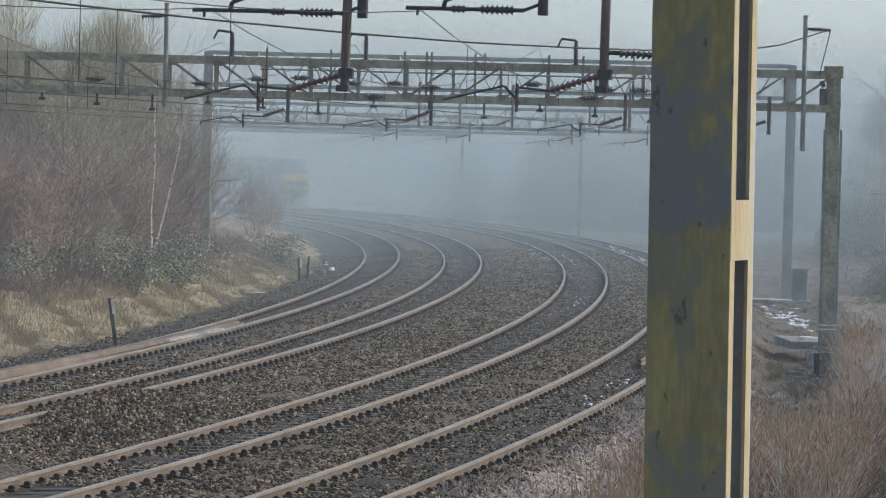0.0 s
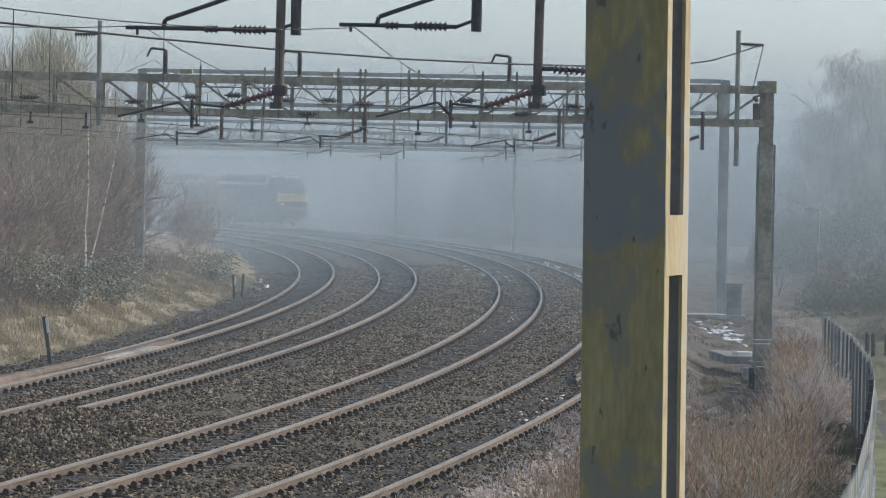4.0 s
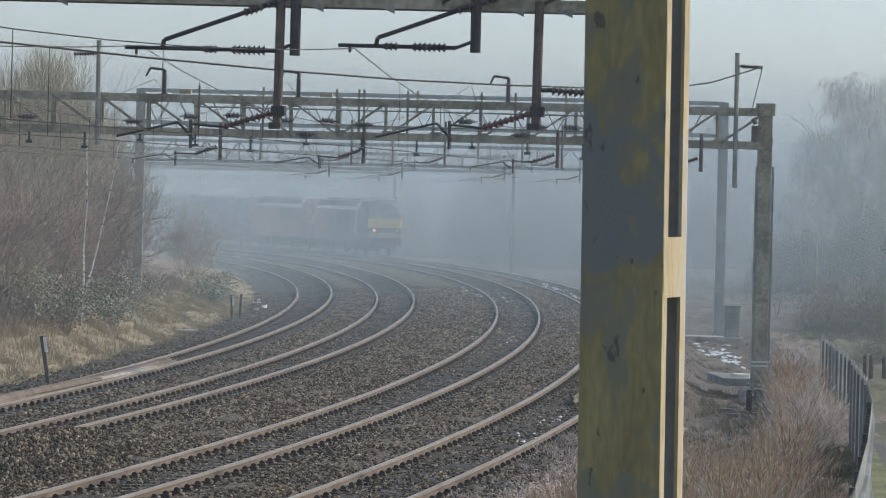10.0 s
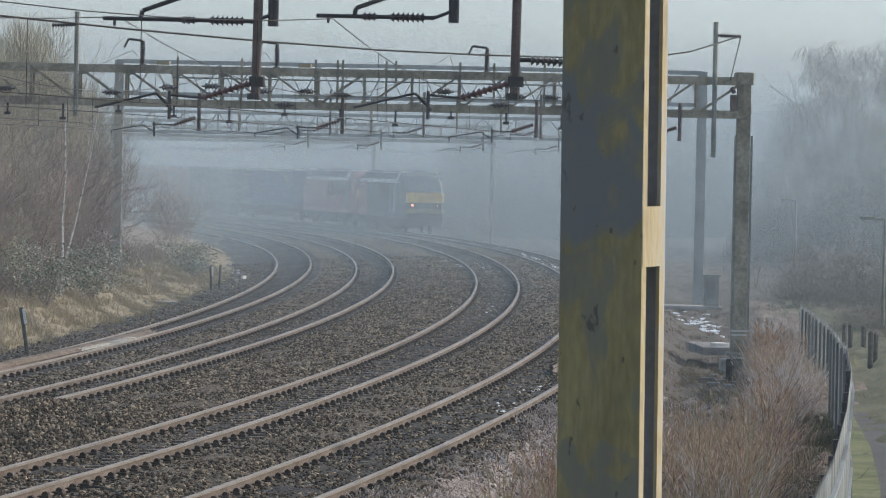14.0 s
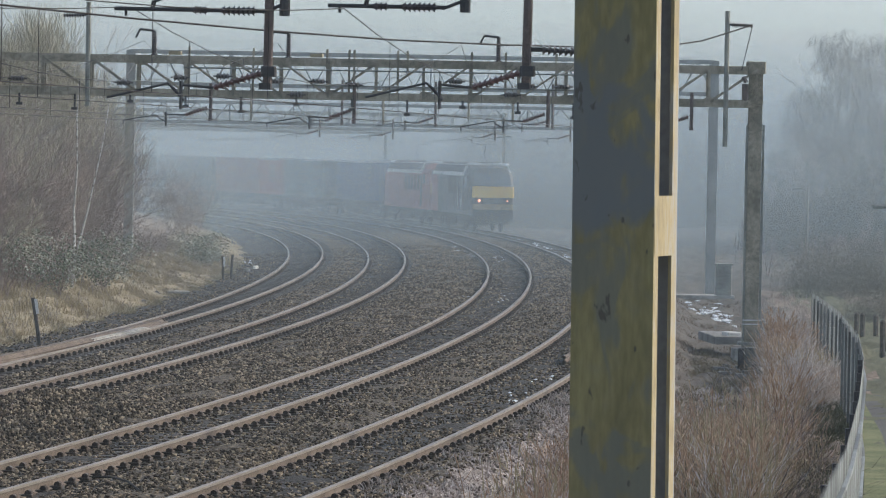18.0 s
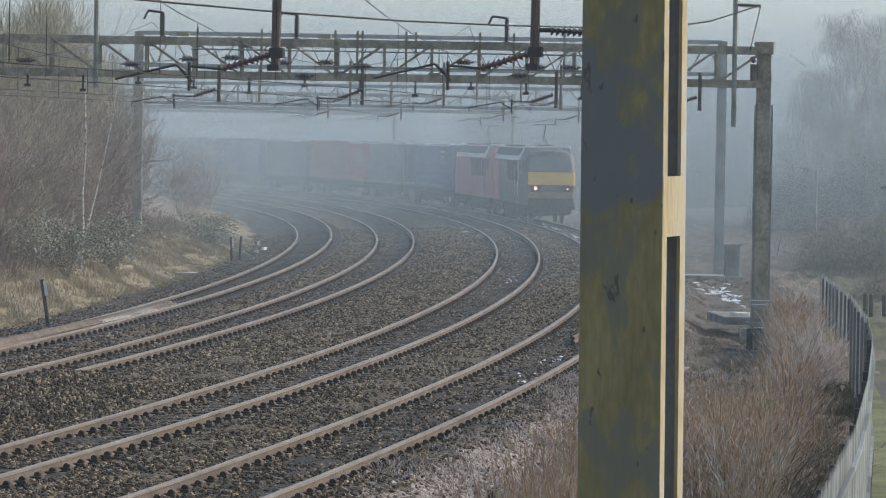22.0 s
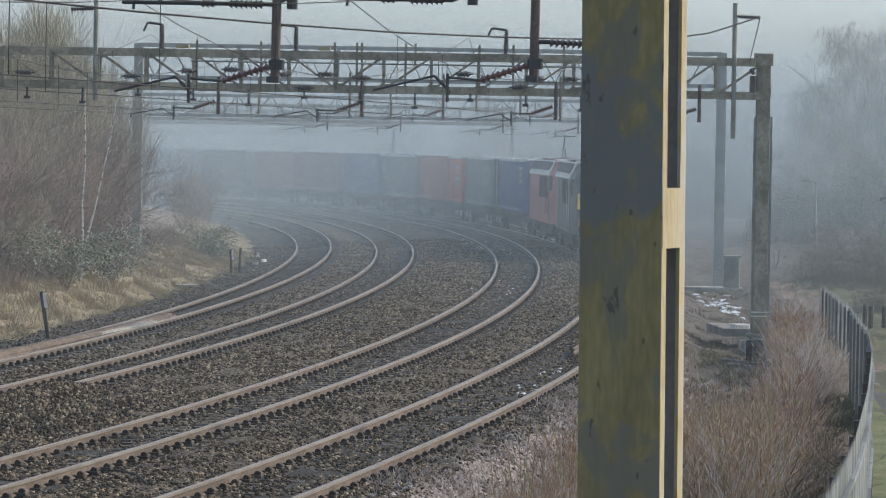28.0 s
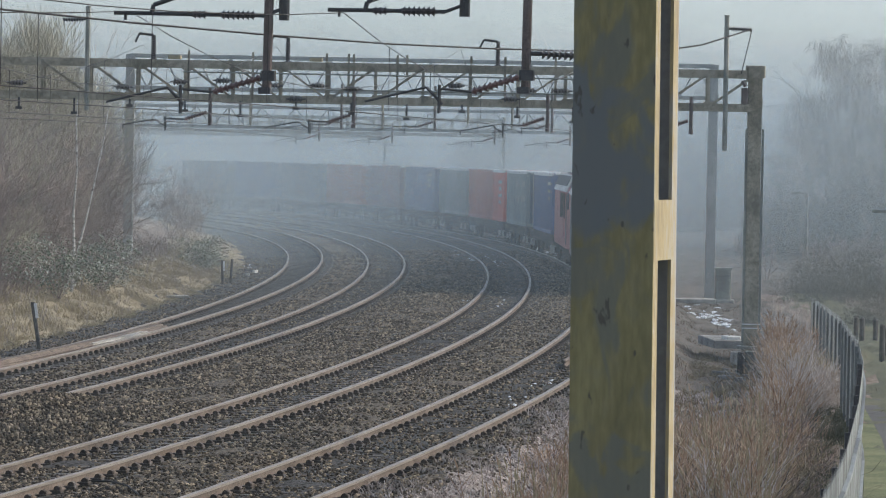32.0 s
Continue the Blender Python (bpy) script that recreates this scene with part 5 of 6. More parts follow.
# ---------------------------------------------------------------- small lineside things
def marker_post(x, y, z0, h, lean, label, plate):
    t = thing("marker_post", label, "marker post", pose(x, y, z0, 0, lean, 0), group="marker posts")
    part("post", Shape().box((0, 0, h / 2), (0.09, 0.09, h), bev=0.015), "post_wood", t)
    if plate:
        part("plate", Shape().box((0.06, -0.055, h - 0.22), (0.07, 0.02, 0.36), bev=0.005), "white_paint", t, "white painted marker plate")


marker_post(-9.37, 98, -0.50, 1.15, -9, "leaning dark lineside post with a white plate", True)
marker_post(-7.62, 150, -0.5, 0.88, -2, "dark lineside post in dead grass", True)
marker_post(-7.38, 151, -0.5, 0.9, 3, "weathered lineside post in dead grass", False)


def block(name, x, y, z, size, mat, label, category, rz=0.0, bev=0.02):
    ob = part(name, Shape().box((0, 0, size[2] / 2), size, bev=bev), mat)
    ob.matrix_basis = pose(x, y, z, 0, 0, rz)
    return tagged(ob, label, category)


block("concrete_slab", 7.75, 104.4, -0.40, (1.25, 3.0, 0.21), "concrete_dark", "weathered concrete slab at the foot of the portal column", "slab", 4)
block("trough_lid", 7.72, 103.6, -0.19, (0.36, 0.6, 0.08), "white_paint", "pale concrete trough lid on the slab", "lid", 12)
block("junction_box", 7.75, 96.5, -0.62, (0.42, 0.5, 0.46), "galv", "grey steel junction box below the column", "junction box", -8)
block("junction_box", 7.4, 96.0, -0.66, (0.14, 0.5, 0.5), "dark_steel", "dark steel junction box below the column", "junction box", -8)
for k in range(7):
    block("stone_block", 7.15 + 0.35 * math.sin(k * 2.1), 97.2 - k * 0.7, -0.85, (0.2 + 0.06 * (k % 3), 0.3, 0.24), "concrete_dark", "broken grey stone on the bank", "stone", k * 37, 0.06)
block("lineside_box", 0.75, 52.4, -0.62, (0.14, 0.14, 0.34), "dark_steel", "small dark lineside box among frosted weeds", "box", 6)
block("timber_board", -8.4, 135.6, -0.52, (0.75, 0.9, 0.07), "concrete", "pale board lying beside the track", "board", 8, 0.01)
block("timber_board", -9.2, 128, -0.52, (0.3, 0.5, 0.06), "white_paint", "short pale board lying beside the track", "board", -14, 0.01)
block("debris_block", -7.1, 158, -0.42, (0.2, 0.3, 0.09), "concrete", "pale lump of rubble beside the track", "rubble", 20, 0.04)
block("debris_block", -6.9, 161, -0.40, (0.12, 0.3, 0.12), "white_paint", "pale lump of rubble beside the track", "rubble", -30, 0.04)


def cabinet(x, y, z):
    t = thing("lineside_cabinet", "grey-green lineside equipment cabinet beside a mast", "cabinet", pose(x, y, z))
    part("body", Shape().box((0, 0, 0.55), (0.55, 0.45, 1.1), bev=0.02), "galv", t)
    part("roof", Shape().box((0, 0, 1.13), (0.65, 0.55, 0.06), bev=0.02), "galv", t)
    part("door", Shape().box((0, -0.235, 0.55), (0.46, 0.02, 0.95), bev=0.008), "galv", t)
    part("plinth", Shape().box((0, 0, -0.08), (0.8, 0.7, 0.2), bev=0.03), "concrete", t)


cabinet(10.55, 146, -0.62)
block("concrete_slab", 9.3, 144, -0.66, (1.6, 1.2, 0.14), "concrete", "frost-dusted concrete slab beside the mast", "slab", 3)


def spare_rail():
    pts = [beside(11.85, s) for s in np.arange(-72.6, -62, 0.8)]
    t = thing("spare_rail", "rusty spare rail lying between the running rails", "rail")
    part("head", Shape().line([(x, y, 0.0) for x, y in pts], 0.04, 6), "rail_rust", t)
    part("foot", Shape().line([(x, y, -0.10) for x, y in pts], 0.055, 4), "rail_rust", t)


spare_rail()


def switch_rail():
    """The tongue and wing of a turnout in the inner track."""
    t = thing("switch_rail", "long tapering switch rail lying against the running rail", "rail")
    ss = np.arange(-104, -56, 1.5)
    pts, pts2 = [], []
    for s in ss:
        f = (s + 56) / -48
        x, y = beside(0.7525 - 0.10 - 1.05 * max(0.0, f) ** 1.6, s)
        pts.append((x, y, -0.155))
        x, y = beside(0.7525 - 0.28 - 0.75 * max(0.0, f) ** 1.6, s)
        pts2.append((x, y, -0.22))
    part("tongue", Shape().line(pts, 0.05, 6), "rail_rust", t)
    part("filler_plate", Shape().line(pts2, 0.17, 6), "rail_rust", t, "broad rusty filler between the rails")
    x, y = beside(0.62, -61.5)
    x2, y2 = beside(0.44, -68.5)
    part("cover_board", Shape().bar((x, y, -0.13), (x2, y2, -0.13), 0.30, 0.05), "concrete", t, "pale grey cover board")


switch_rail()


def loose_cable():
    pts = [(-4.95, 53.0), (-4.75, 53.5), (-4.45, 53.6), (-4.1, 53.1), (-3.85, 52.3), (-3.6, 51.2)]
    ob = part("loose_cable", Shape().line([(x, y, float(ground_z(np.array(x), np.array(y))) + 0.06) for x, y in pts], 0.014), "under")
    tagged(ob, "black cable lying loose on the ballast", "cable")


loose_cable()


def ice_patches():
    rng = random.Random(31)
    s = Shape()
    spots = [(7.15, 33), (7.2, 27), (7.3, 20), (8.5, 30), (8.45, 24), (8.4, 12), (8.4, 17), (8.3, -21), (8.3, -26), (8.35, -35), (8.3, -30), (12.6, 59), (12.3, 48), (11.9, 40), (11.85, 36), (11.8, 30), (11.7, 26), (11.7, 21), (11.6, 15), (11.7, 10), (11.9, -78), (11.9, -85), (7.12, -33), (-2.4, 18)]
    for o, sv in spots:
        for k in range(7):
            x, y = beside(o + rng.gauss(0, 0.2), sv + rng.gauss(0, 1.5))
            z = float(ground_z(np.array(x), np.array(y))) + 0.012
            n = 6
            r = rng.uniform(0.02, 0.07) * (1.6 if sv > 8 else 1.0)
            ring = [(x + math.cos(6.283 * i / n) * r * rng.uniform(0.6, 1.2), y + math.sin(6.283 * i / n) * r * 3 * rng.uniform(0.6, 1.2), z) for i in range(n)]
            s.add(ring + [(p[0], p[1], z - 0.03) for p in ring] + [(x, y, z + 0.02)], [(i, (i + 1) % n, 12) for i in range(n)] + [(i, n + i, n + (i + 1) % n, (i + 1) % n) for i in range(n)])
    tagged(part("ice_patches", s, "ice"), "scattered patches of ice and frost between the rails", "ice", kind="stuff")
    s = Shape()
    for k in range(60):
        x, y = 9.25 + rng.gauss(0, 0.3), 131 + rng.gauss(0, 4.5)
        z = float(ground_z(np.array(x), np.array(y))) + 0.02
        n = 6
        r = rng.uniform(0.06, 0.22)
        ring = [(x + math.cos(6.283 * i / n) * r * rng.uniform(0.6, 1.2), y + math.sin(6.283 * i / n) * r * 2.5 * rng.uniform(0.6, 1.2), z) for i in range(n)]
        s.add(ring + [(p[0], p[1], z - 0.05) for p in ring] + [(x, y, z + 0.03)], [(i, (i + 1) % n, 12) for i in range(n)] + [(i, n + i, n + (i + 1) % n, (i + 1) % n) for i in range(n)])
    tagged(part("frost_patches", s, "ice"), "white frost lying on stones beside the mast", "frost", kind="stuff")


ice_patches()


def lamp_post(x, y, h):
    t = thing("street_lamp", "slender grey street lamp beside the footpath", "street lamp", pose(x, y, -0.2), group="street lamps")
    part("pole", Shape().tube((0, 0, 0), (0, 0, h), 0.06, 0.04, 8), "galv", t)
    part("arm", Shape().tube((0, 0, h), (-0.35, 0, h + 0.08), 0.03), "galv", t)
    part("head", Shape().box((-0.5, 0, h + 0.06), (0.45, 0.18, 0.09), bev=0.03), "galv", t)


lamp_post(17.6, 190, 3.1)
lamp_post(13.75, 120, 3.1)
for x, y, h in ((11.9, 113, 0.95), (11.85, 111, 1.0), (12.05, 109.5, 1.0), (11.4, 102, 1.05), (11.75, 104, 0.95)):
    ob = part("bollard", Shape().tube((0, 0, -0.3), (0, 0, h), 0.07, 0.07, 8).tube((0, 0, h), (0, 0, h + 0.05), 0.07, 0.03, 8), "post_wood")
    ob.matrix_basis = pose(x, y, fence_top(y) - 1.75)
    tagged(ob, "dark wooden bollard on the far side of the footpath", "bollard", "bollards")

# ---------------------------------------------------------------- train
def heading(s_front, s_rear):
    a0, a1 = float(ang(s_front)), float(ang(s_rear))
    x0, y0 = rail_xy(11.6982, a0)
    x1, y1 = rail_xy(11.6982, a1)
    return x0, y0, x1, y1


def front_s(t):
    """Place of the leading end along the outer track at t seconds; falls as the train comes on."""
    T = [0, 4, 8, 12, 16, 20, 24, 28, 32]
    S = [160.92, 142.82, 122.94, 101.10, 77.37, 52.06, 25.71, -0.90, -26.78]
    return float(np.polyval(np.polyfit(T, S, 6), t))


MOVERS = []


def vehicle(ob, head, length):
    MOVERS.append((ob, head, length))


def body_shell(sections):
    """Lofted body: sections of (y, half width, roof height, sill height, shoulder height, roof half width)."""
    s = Shape()
    n = 10
    for y, w, zr, zs, zsh, wr in sections:
        s.v += [(-w, y, zs), (-w, y, zsh), (-w * 0.96, y, zsh + 0.12), (-wr, y, zr - 0.12), (-wr * 0.6, y, zr), (wr * 0.6, y, zr), (wr, y, zr - 0.12), (w * 0.96, y, zsh + 0.12), (w, y, zsh), (w, y, zs)]
    for k in range(len(sections) - 1):
        a, b = k * n, (k + 1) * n
        s.f += [(a + i, a + (i + 1) % n, b + (i + 1) % n, b + i) for i in range(n)]
    s.f += [tuple(range(n)), tuple(range((len(sections) - 1) * n, len(sections) * n))[::-1]]
    return s


def locomotive(head, label, lead):
    L = 18.7
    t = thing("locomotive", label, "locomotive", group="locomotives")
    h = L / 2
    W = 1.34
    split = 4.6 if lead else -1.2
    # forward is -y in its own space
    part("body", body_shell([(-h + 0.05, 1.12, 2.15, 1.0, 1.6, 1.05), (-h + 0.25, 1.18, 2.55, 0.95, 2.2, 1.1), (-h + 0.9, 1.22, 3.55, 0.95, 3.1, 0.95), (-h + 2.0, W, 3.72, 0.95, 3.1, 1.0), (-h + 2.6, W, 3.78, 0.95, 3.1, 1.02), (split, W, 3.78, 0.95, 3.1, 1.02)]), "paint_grey" if lead else "paint_red", t, "grey cab and body side")
    part("rear_body", body_shell([(split + 0.004, W, 3.78, 0.95, 3.1, 1.02), (h - 2.6, W, 3.78, 0.95, 3.1, 1.02), (h - 0.9, 1.22, 3.55, 0.95, 3.1, 0.95), (h - 0.25, 1.18, 2.55, 0.95, 2.2, 1.1), (h - 0.05, 1.12, 2.15, 1.0, 1.6, 1.05)]), "paint_red", t, "faded red body side")
    part("front_panel", Shape().box((0, -h - 0.0, 2.23), (2.28, 0.34, 0.62), bev=0.05), "paint_yellow", t, "yellow warning panel")
    part("windscreen", Shape().add([(-1.06, -h + 0.22, 2.60), (1.06, -h + 0.22, 2.60), (0.98, -h + 0.66, 3.26), (-0.98, -h + 0.66, 3.26), (-1.06, -h + 0.42, 2.60), (1.06, -h + 0.42, 2.60), (0.98, -h + 0.86, 3.26), (-0.98, -h + 0.86, 3.26)], [(0, 1, 2, 3), (7, 6, 5, 4), (0, 4, 5, 1), (3, 2, 6, 7), (0, 3, 7, 4), (1, 5, 6, 2)]), "windscreen", t, "dark raked windscreen")
    part("windscreen_pillar", Shape().bar((0, -h + 0.2, 2.60), (0, -h + 0.66, 3.28), 0.09, 0.05), "paint_grey", t)
    part("skirt", Shape().box((0, -h + 0.12, 1.22), (2.2, 0.35, 0.72), bev=0.06), "under", t, "dark lower front with buffer beam")
    part("lower_panel", Shape().box((0, -h - 0.04, 1.42), (2.2, 0.26, 0.30), bev=0.04), "paint_dirty", t, "dirty yellow lower panel")
    for sx in (-1, 1):
        part("buffer", Shape().tube((sx * 0.86, -h + 0.1, 1.03), (sx * 0.86, -h - 0.45, 1.03), 0.12, n=10).tube((sx * 0.86, -h - 0.45, 1.03), (sx * 0.86, -h - 0.5, 1.03), 0.22, n=12), "under", t)
        lm = part("lamp_cluster", Shape().box((sx * 0.78, -h - 0.10, 1.74), (0.46, 0.16, 0.26), bev=0.03), "under", t)
        if lead:
            part("headlamp", Shape().tube((sx * 0.78, -h - 0.18, 1.75), (sx * 0.78, -h - 0.20, 1.75), 0.09 if sx < 0 else 0.045, n=12), "headlamp", lm, "lit headlamp")
        part("cab_window", Shape().box((sx * 1.31, -h + 1.75, 2.75), (0.06, 0.62, 0.62), bev=0.02), "windscreen", t)
        part("cab_door", Shape().box((sx * 1.335, -h + 2.55, 2.05), (0.04, 0.62, 1.9), bev=0.015), "paint_grey", t)
        for k in range(5):
            g = part("grille", Shape().box((sx * 1.335, -h + 3.6 + k * 1.25, 2.55), (0.05, 0.85, 0.95), bev=0.015), "under", t, "dark body-side grille")
        for y0, y1 in ((-h + 2.3, h - 2.3),):
            q = [(sx * 1.33, 3.08), (sx * 1.05, 3.70), (sx * 1.09, 3.74), (sx * 1.385, 3.10)]
            part("roof_slope", Shape().add([(u, y0, w) for u, w in q] + [(u, y1, w) for u, w in q], [(0, 1, 2, 3), (7, 6, 5, 4), (0, 4, 5, 1), (1, 5, 6, 2), (2, 6, 7, 3), (3, 7, 4, 0)]), "cream", t, "pale cream roof slope")
            g = [(sx * 1.30, 3.30), (sx * 1.10, 3.67), (sx * 1.115, 3.685), (sx * 1.325, 3.315)]
            g = [(u + sx * 0.03, w + 0.012) for u, w in g]
            part("roof_grille", Shape().add([(u, y0 + 0.7, w) for u, w in g] + [(u, y1 - 0.5, w) for u, w in g], [(0, 1, 2, 3), (7, 6, 5, 4), (0, 4, 5, 1), (1, 5, 6, 2), (2, 6, 7, 3), (3, 7, 4, 0)]), "roof_grey", t, "dark grille in the roof slope")
    for y, w in ((-h + 2.25, 2.25), (h - 2.25, 2.25)):
        part("roof_arch", Shape().box((0, y, 3.76), (w, 0.62, 0.12), bev=0.04), "cream", t, "pale cream band across the roof")
    part("roof_well", Shape().box((0, -h + 5.2, 3.80), (1.7, 4.4, 0.06), bev=0.02).box((0, h - 5.0, 3.80), (1.7, 4.6, 0.06), bev=0.02), "roof_grey", t)
    pz, py = 3.84, (-h + 3.0 if lead else 2.6)
    p = Shape().bar((-0.4, py, pz), (0.4, py, pz), 0.06).bar((-0.1, py, pz), (-0.04, py + 1.1, pz + 0.45), 0.05).bar((0.1, py, pz), (0.04, py + 1.1, pz + 0.45), 0.05)
    p.bar((0, py + 1.1, pz + 0.45), (0, py + 0.3, pz + 1.0), 0.05)
    pn = part("pantograph", p, "dark_steel", t, "raised pantograph arm")
    part("collector_head", Shape().bar((-0.5, py + 0.3, pz + 1.02), (0.5, py + 0.3, pz + 1.02), 0.04).bar((-0.5, py + 0.3, pz + 1.02), (-0.65, py + 0.3, pz + 0.92), 0.03).bar((0.5, py + 0.3, pz + 1.02), (0.65, py + 0.3, pz + 0.92), 0.03), "dark_steel", pn)
    for sx in (-1, 1):
        for y in (-h + 2.95, -h + 3.3, -h + 4.75):
            part("body_strip", Shape().box((sx * 1.35, y, 2.2), (0.03, 0.09, 1.7)), "box_white" if lead else "paint_red", t, "pale vertical strip on the body side")
    part("underframe", Shape().box((0, 0, 0.85), (2.5, L - 1.2, 0.22), bev=0.03).box((0, 0, 0.55), (2.3, 5.0, 0.55), bev=0.05), "under", t)
    for by in (-h + 3.9, h - 3.9):
        bg = part("bogie", Shape().box((0, by, 0.62), (2.4, 4.2, 0.3), bev=0.05), "under", t)
        for wy in (-1.6, 1.6):
            for sx in (-1, 1):
                part("wheel", Shape().tube((sx * 0.70, by + wy, 0.56), (sx * 0.83, by + wy, 0.56), 0.56, n=16).tube((sx * 0.83, by + wy, 0.56), (sx * 1.05, by + wy, 0.56), 0.16, n=10), "under", bg)
    vehicle(t, head, L)
    return t


locomotive(0.0, "leading electric locomotive with yellow front panel, grey and faded red", True)
locomotive(19.1, "second electric locomotive in faded red behind the leader", False)


def wagon(head, L):
    t = thing("flat_wagon", "dark container flat wagon on two bogies", "wagon", group="container wagons")
    h = L / 2
    part("deck", Shape().box((0, 0, 1.02), (2.5, L - 0.8, 0.16), bev=0.02), "under", t)
    # solid dark block added to stand in for the shade beneath the deck
    part("centre_sill", Shape().box((0, 0, 0.62), (1.3, L - 1.4, 0.64), bev=0.03), "under", t)
    for sx in (-1, 1):
        part("side_sill", Shape().box((sx * 1.15, 0, 0.86), (0.12, L - 1.0, 0.32)), "under", t)
        for y in (-h + 0.2, h - 0.2):
            part("buffer", Shape().tube((sx * 0.86, y, 1.0), (sx * 0.86, y + math.copysign(0.35, y), 1.0), 0.16, n=8), "under", t)
    for by in (-h + 2.2, h - 2.2):
        bg = part("bogie", Shape().box((1.05, by, 0.5), (0.14, 2.4, 0.24), bev=0.03).box((-1.05, by, 0.5), (0.14, 2.4, 0.24), bev=0.03), "under", t)
        for wy in (-0.9, 0.9):
            for sx in (-1, 1):
                part("wheel", Shape().tube((sx * 0.70, by + wy, 0.46), (sx * 0.83, by + wy, 0.46), 0.46, n=14), "under", bg)
                part("axle_box", Shape().box((sx * 1.12, by + wy, 0.5), (0.16, 0.3, 0.28), bev=0.03), "concrete", bg, "pale dusty axle box")
    vehicle(t, head, L)


def container(head, L, mat, label, hgt=2.6):
    t = thing("shipping_container", label, "shipping container", group="shipping containers")
    h = L / 2
    z0 = 1.12
    W = 1.22
    part("floor_frame", Shape().box((0, 0, z0 + 0.08), (2 * W, L, 0.16)), mat, t)
    part("roof", Shape().box((0, 0, z0 + hgt - 0.05), (2 * W, L, 0.06)), "box_white", t, "pale roof sheet")
    for sx in (-1, 1):
        s = Shape()
        n = int(L / 0.30)
        ys = []
        for i in range(n):
            y = -h + 0.15 + (L - 0.3) * i / n
            st = (L - 0.3) / n
            ys += [(y, 0.0), (y + st * 0.35, 0.0), (y + st * 0.5, 0.036), (y + st * 0.85, 0.036)]
        ys.append((h - 0.15, 0.0))
        for y, dp in ys:
            s.v += [(sx * (W - 0.01 - dp), y, z0 + 0.14), (sx * (W - 0.01 - dp), y, z0 + hgt - 0.1)]
        s.f = [(2 * i, 2 * i + 2, 2 * i + 3, 2 * i + 1) for i in range(len(ys) - 1)]
        part("side_sheet", s, mat, t)
        # leading non-red boxes: sun catching the top rail is painted white
        part("top_rail", Shape().bar((sx * (W - 0.03), -h, z0 + hgt - 0.06), (sx * (W - 0.03), h, z0 + hgt - 0.06), 0.09, 0.13), "box_white" if mat != "box_red" and head < 100 else mat, t)
        for y in (-h + 0.08, h - 0.08):
            part("corner_post", Shape().box((sx * (W - 0.07), y, z0 + hgt / 2), (0.16, 0.16, hgt)), mat, t)
    # grey boxes: shade in the gap ahead is put in as a dark end colour
    e = part("end_sheet", Shape().box((0, -h + 0.05, z0 + hgt / 2), (2 * W - 0.2, 0.05, hgt - 0.2)), "box_dark" if mat == "box_grey" else mat, t)
    for k in (-0.9, -0.3, 0.3, 0.9):
        part("locking_bar", Shape().tube((k, -h + 0.0, z0 + 0.15), (k, -h + 0.0, z0 + hgt - 0.15), 0.025), "concrete", e)
    part("far_end_sheet", Shape().box((0, h - 0.05, z0 + hgt / 2), (2 * W - 0.2, 0.05, hgt - 0.2)), mat, t)
    # unreadable lettering as plain bars on the inner side of the curve
    if mat == "box_scarlet":
        spots = [(-h + 2.0, 0.60 + 0.34 * k, 1.9 - 0.5 * (k % 2), 0.16) for k in range(4)]
    elif mat == "box_grey" and head < 70:
        spots = [(-h + 2.2 + 3.4 * (k % 2), 0.62 + 0.7 * (k // 2), 2.0, 0.28) for k in range(4)]
    elif mat == "box_blue":
        spots = [(-h + 2.0, 0.45 + 0.32 * k, 2.0 - 0.5 * k, 0.12) for k in range(3)]
    else:
        spots = []
    for y, dz, wide, tall in spots:
        part("lettering", Shape().box((-1.224, y, z0 + hgt - dz), (0.012, wide, tall)), "concrete", t, "pale bars of unreadable lettering")
    vehicle(t, head, L)


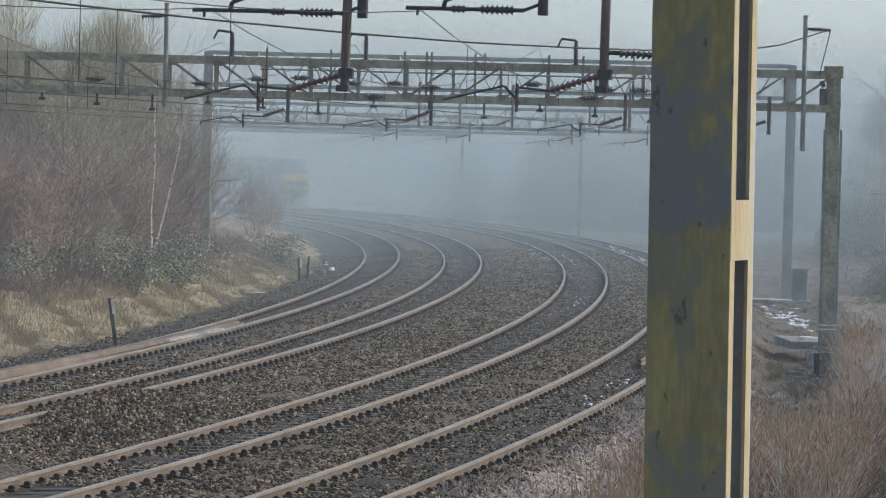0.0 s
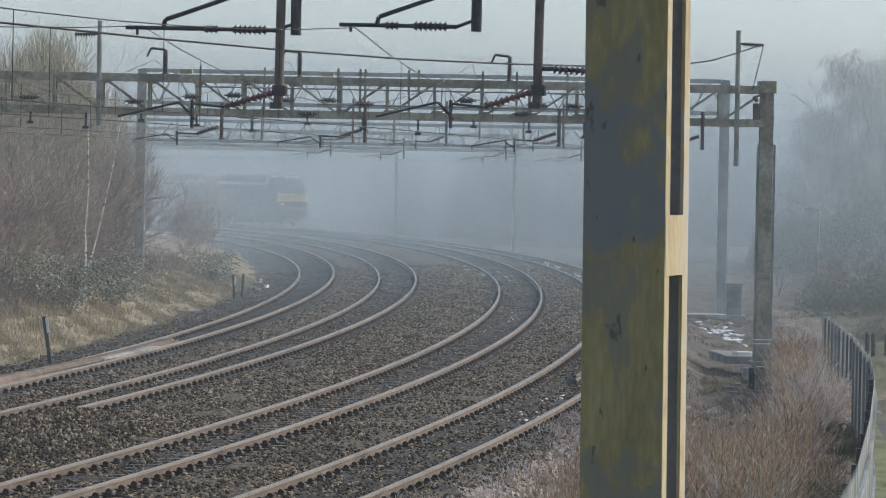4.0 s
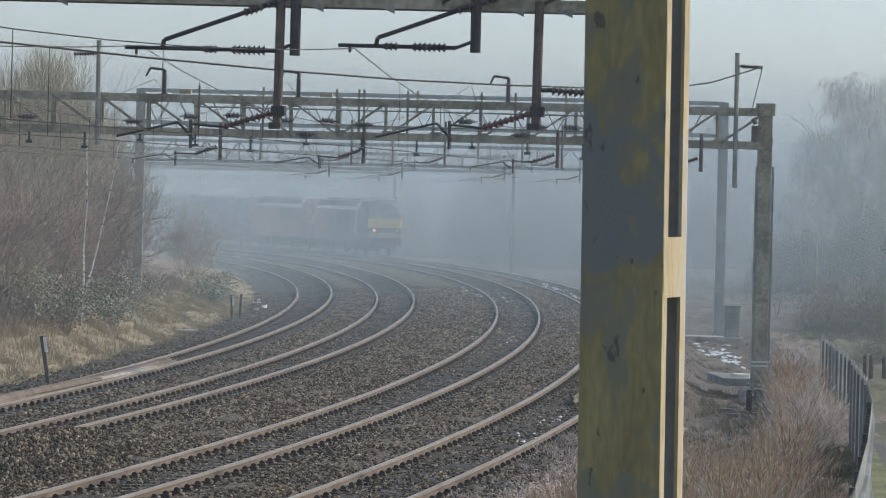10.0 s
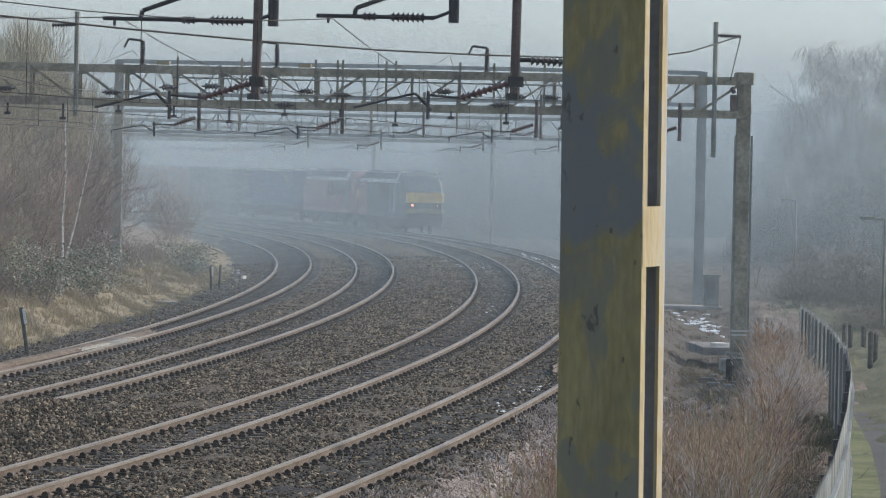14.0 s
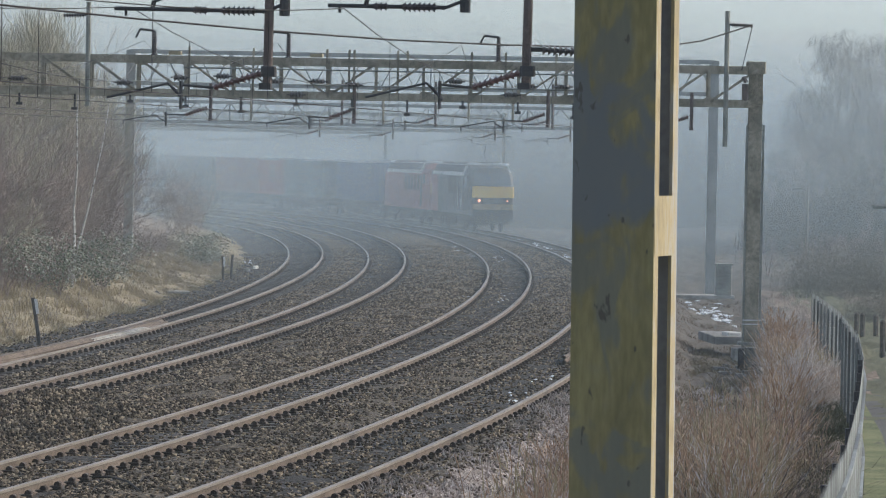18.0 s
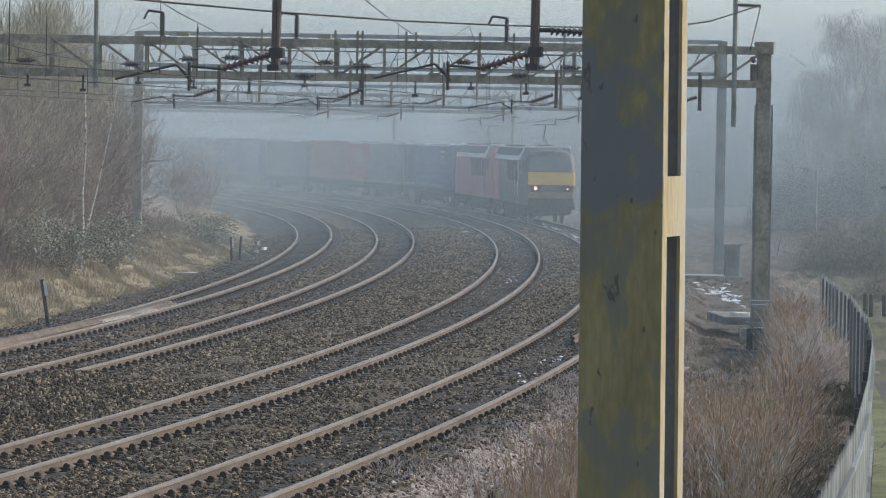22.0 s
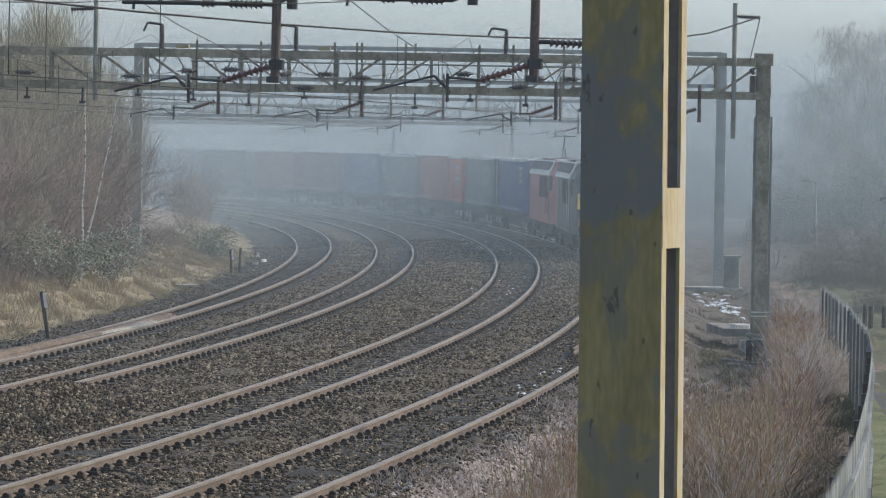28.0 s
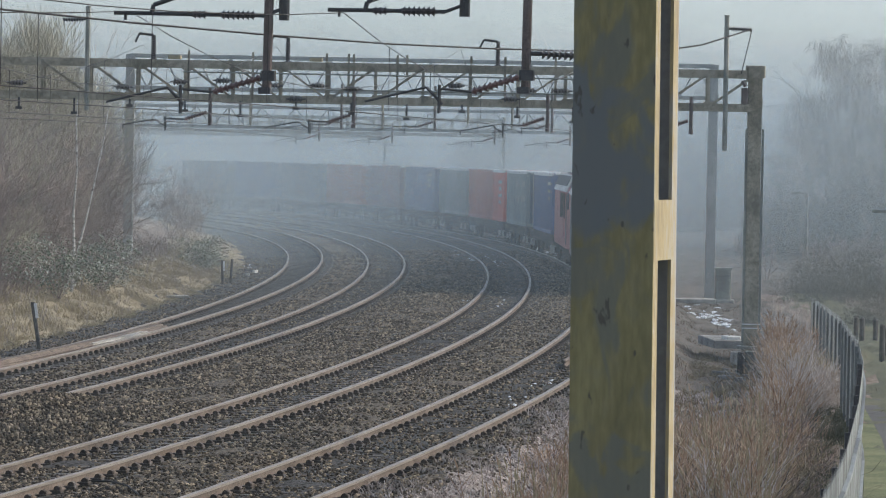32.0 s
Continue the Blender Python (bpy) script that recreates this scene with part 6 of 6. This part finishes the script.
for hd, ln in ((38.6, 19.4), (58.4, 14.6), (73.2, 19.4), (92.9, 14.2), (107.4, 14.2), (121.9, 14.2), (136.4, 14.2), (150.9, 14.2), (165.4, 14.2), (179.9, 14.2)):
    wagon(hd, ln)
for hd, ln, mt, lb in ((40.8, 13.7, "box_blue", "blue corrugated shipping container with pale lettering"), (59.5, 12.2, "box_grey", "grey-green corrugated shipping container"),
                       (73.5, 6.06, "box_scarlet", "bright red corrugated shipping container with white lettering"), (79.9, 12.2, "box_red", "long red corrugated shipping container"),
                       (93.5, 12.2, "box_grey", "grey-green corrugated shipping container"), (108.2, 12.2, "box_blue", "blue corrugated shipping container with pale lettering"),
                       (122.8, 12.2, "box_maroon", "maroon shipping container in fog"), (137.3, 12.2, "box_red", "red shipping container in fog"),
                       (151.8, 12.2, "box_dark", "dark shipping container in fog"), (166.3, 12.2, "box_blue", "blue shipping container in fog"), (180.8, 12.2, "box_dark", "dark shipping container in fog")):
    container(hd, ln, mt, lb)

# ---------------------------------------------------------------- fog
VEILS = ((14, 0.012), (34, 0.012), (47, 0.012), (60, 0.013), (73, 0.014), (86, 0.016), (97, 0.02), (108, 0.028), (120, 0.036), (132, 0.043), (144, 0.047), (157, 0.052), (170, 0.056), (183, 0.063), (196, 0.076), (209, 0.112), (222, 0.13), (235, 0.135), (248, 0.11), (261, 0.11), (274, 0.11), (288, 0.12), (302, 0.16), (318, 0.22), (336, 0.3), (360, 0.4), (390, 0.5))
for y, dens in VEILS:
    s = Shape().add([(-160, y, -1.5), (160, y, -1.5), (160, y, 40), (-160, y, 40)], [(0, 1, 2, 3)])
    ob = part("fog_veil", s, fog_mat("fog", dens, 10 + y * 0.02))
    tagged(ob, "thin veil of pale blue-grey ground fog", "fog", "fog over the tracks", "stuff")

build_tracks()


def motions():
    times = [i * 1.0 for i in range(33)]
    for ob, head, L in MOVERS:
        rows = []
        for t in times:
            s0 = front_s(t) + head
            x0, y0, x1, y1 = heading(s0 + L * 0.2, s0 + L * 0.8)
            xm, ym = (x0 + x1) / 2, (y0 + y1) / 2
            yaw = math.degrees(math.atan2(y1 - y0, x1 - x0)) - 90
            rows.append((t, pose(xm, ym, 0.0, 0, 0, yaw)))
        walk(ob, rows)


motions()
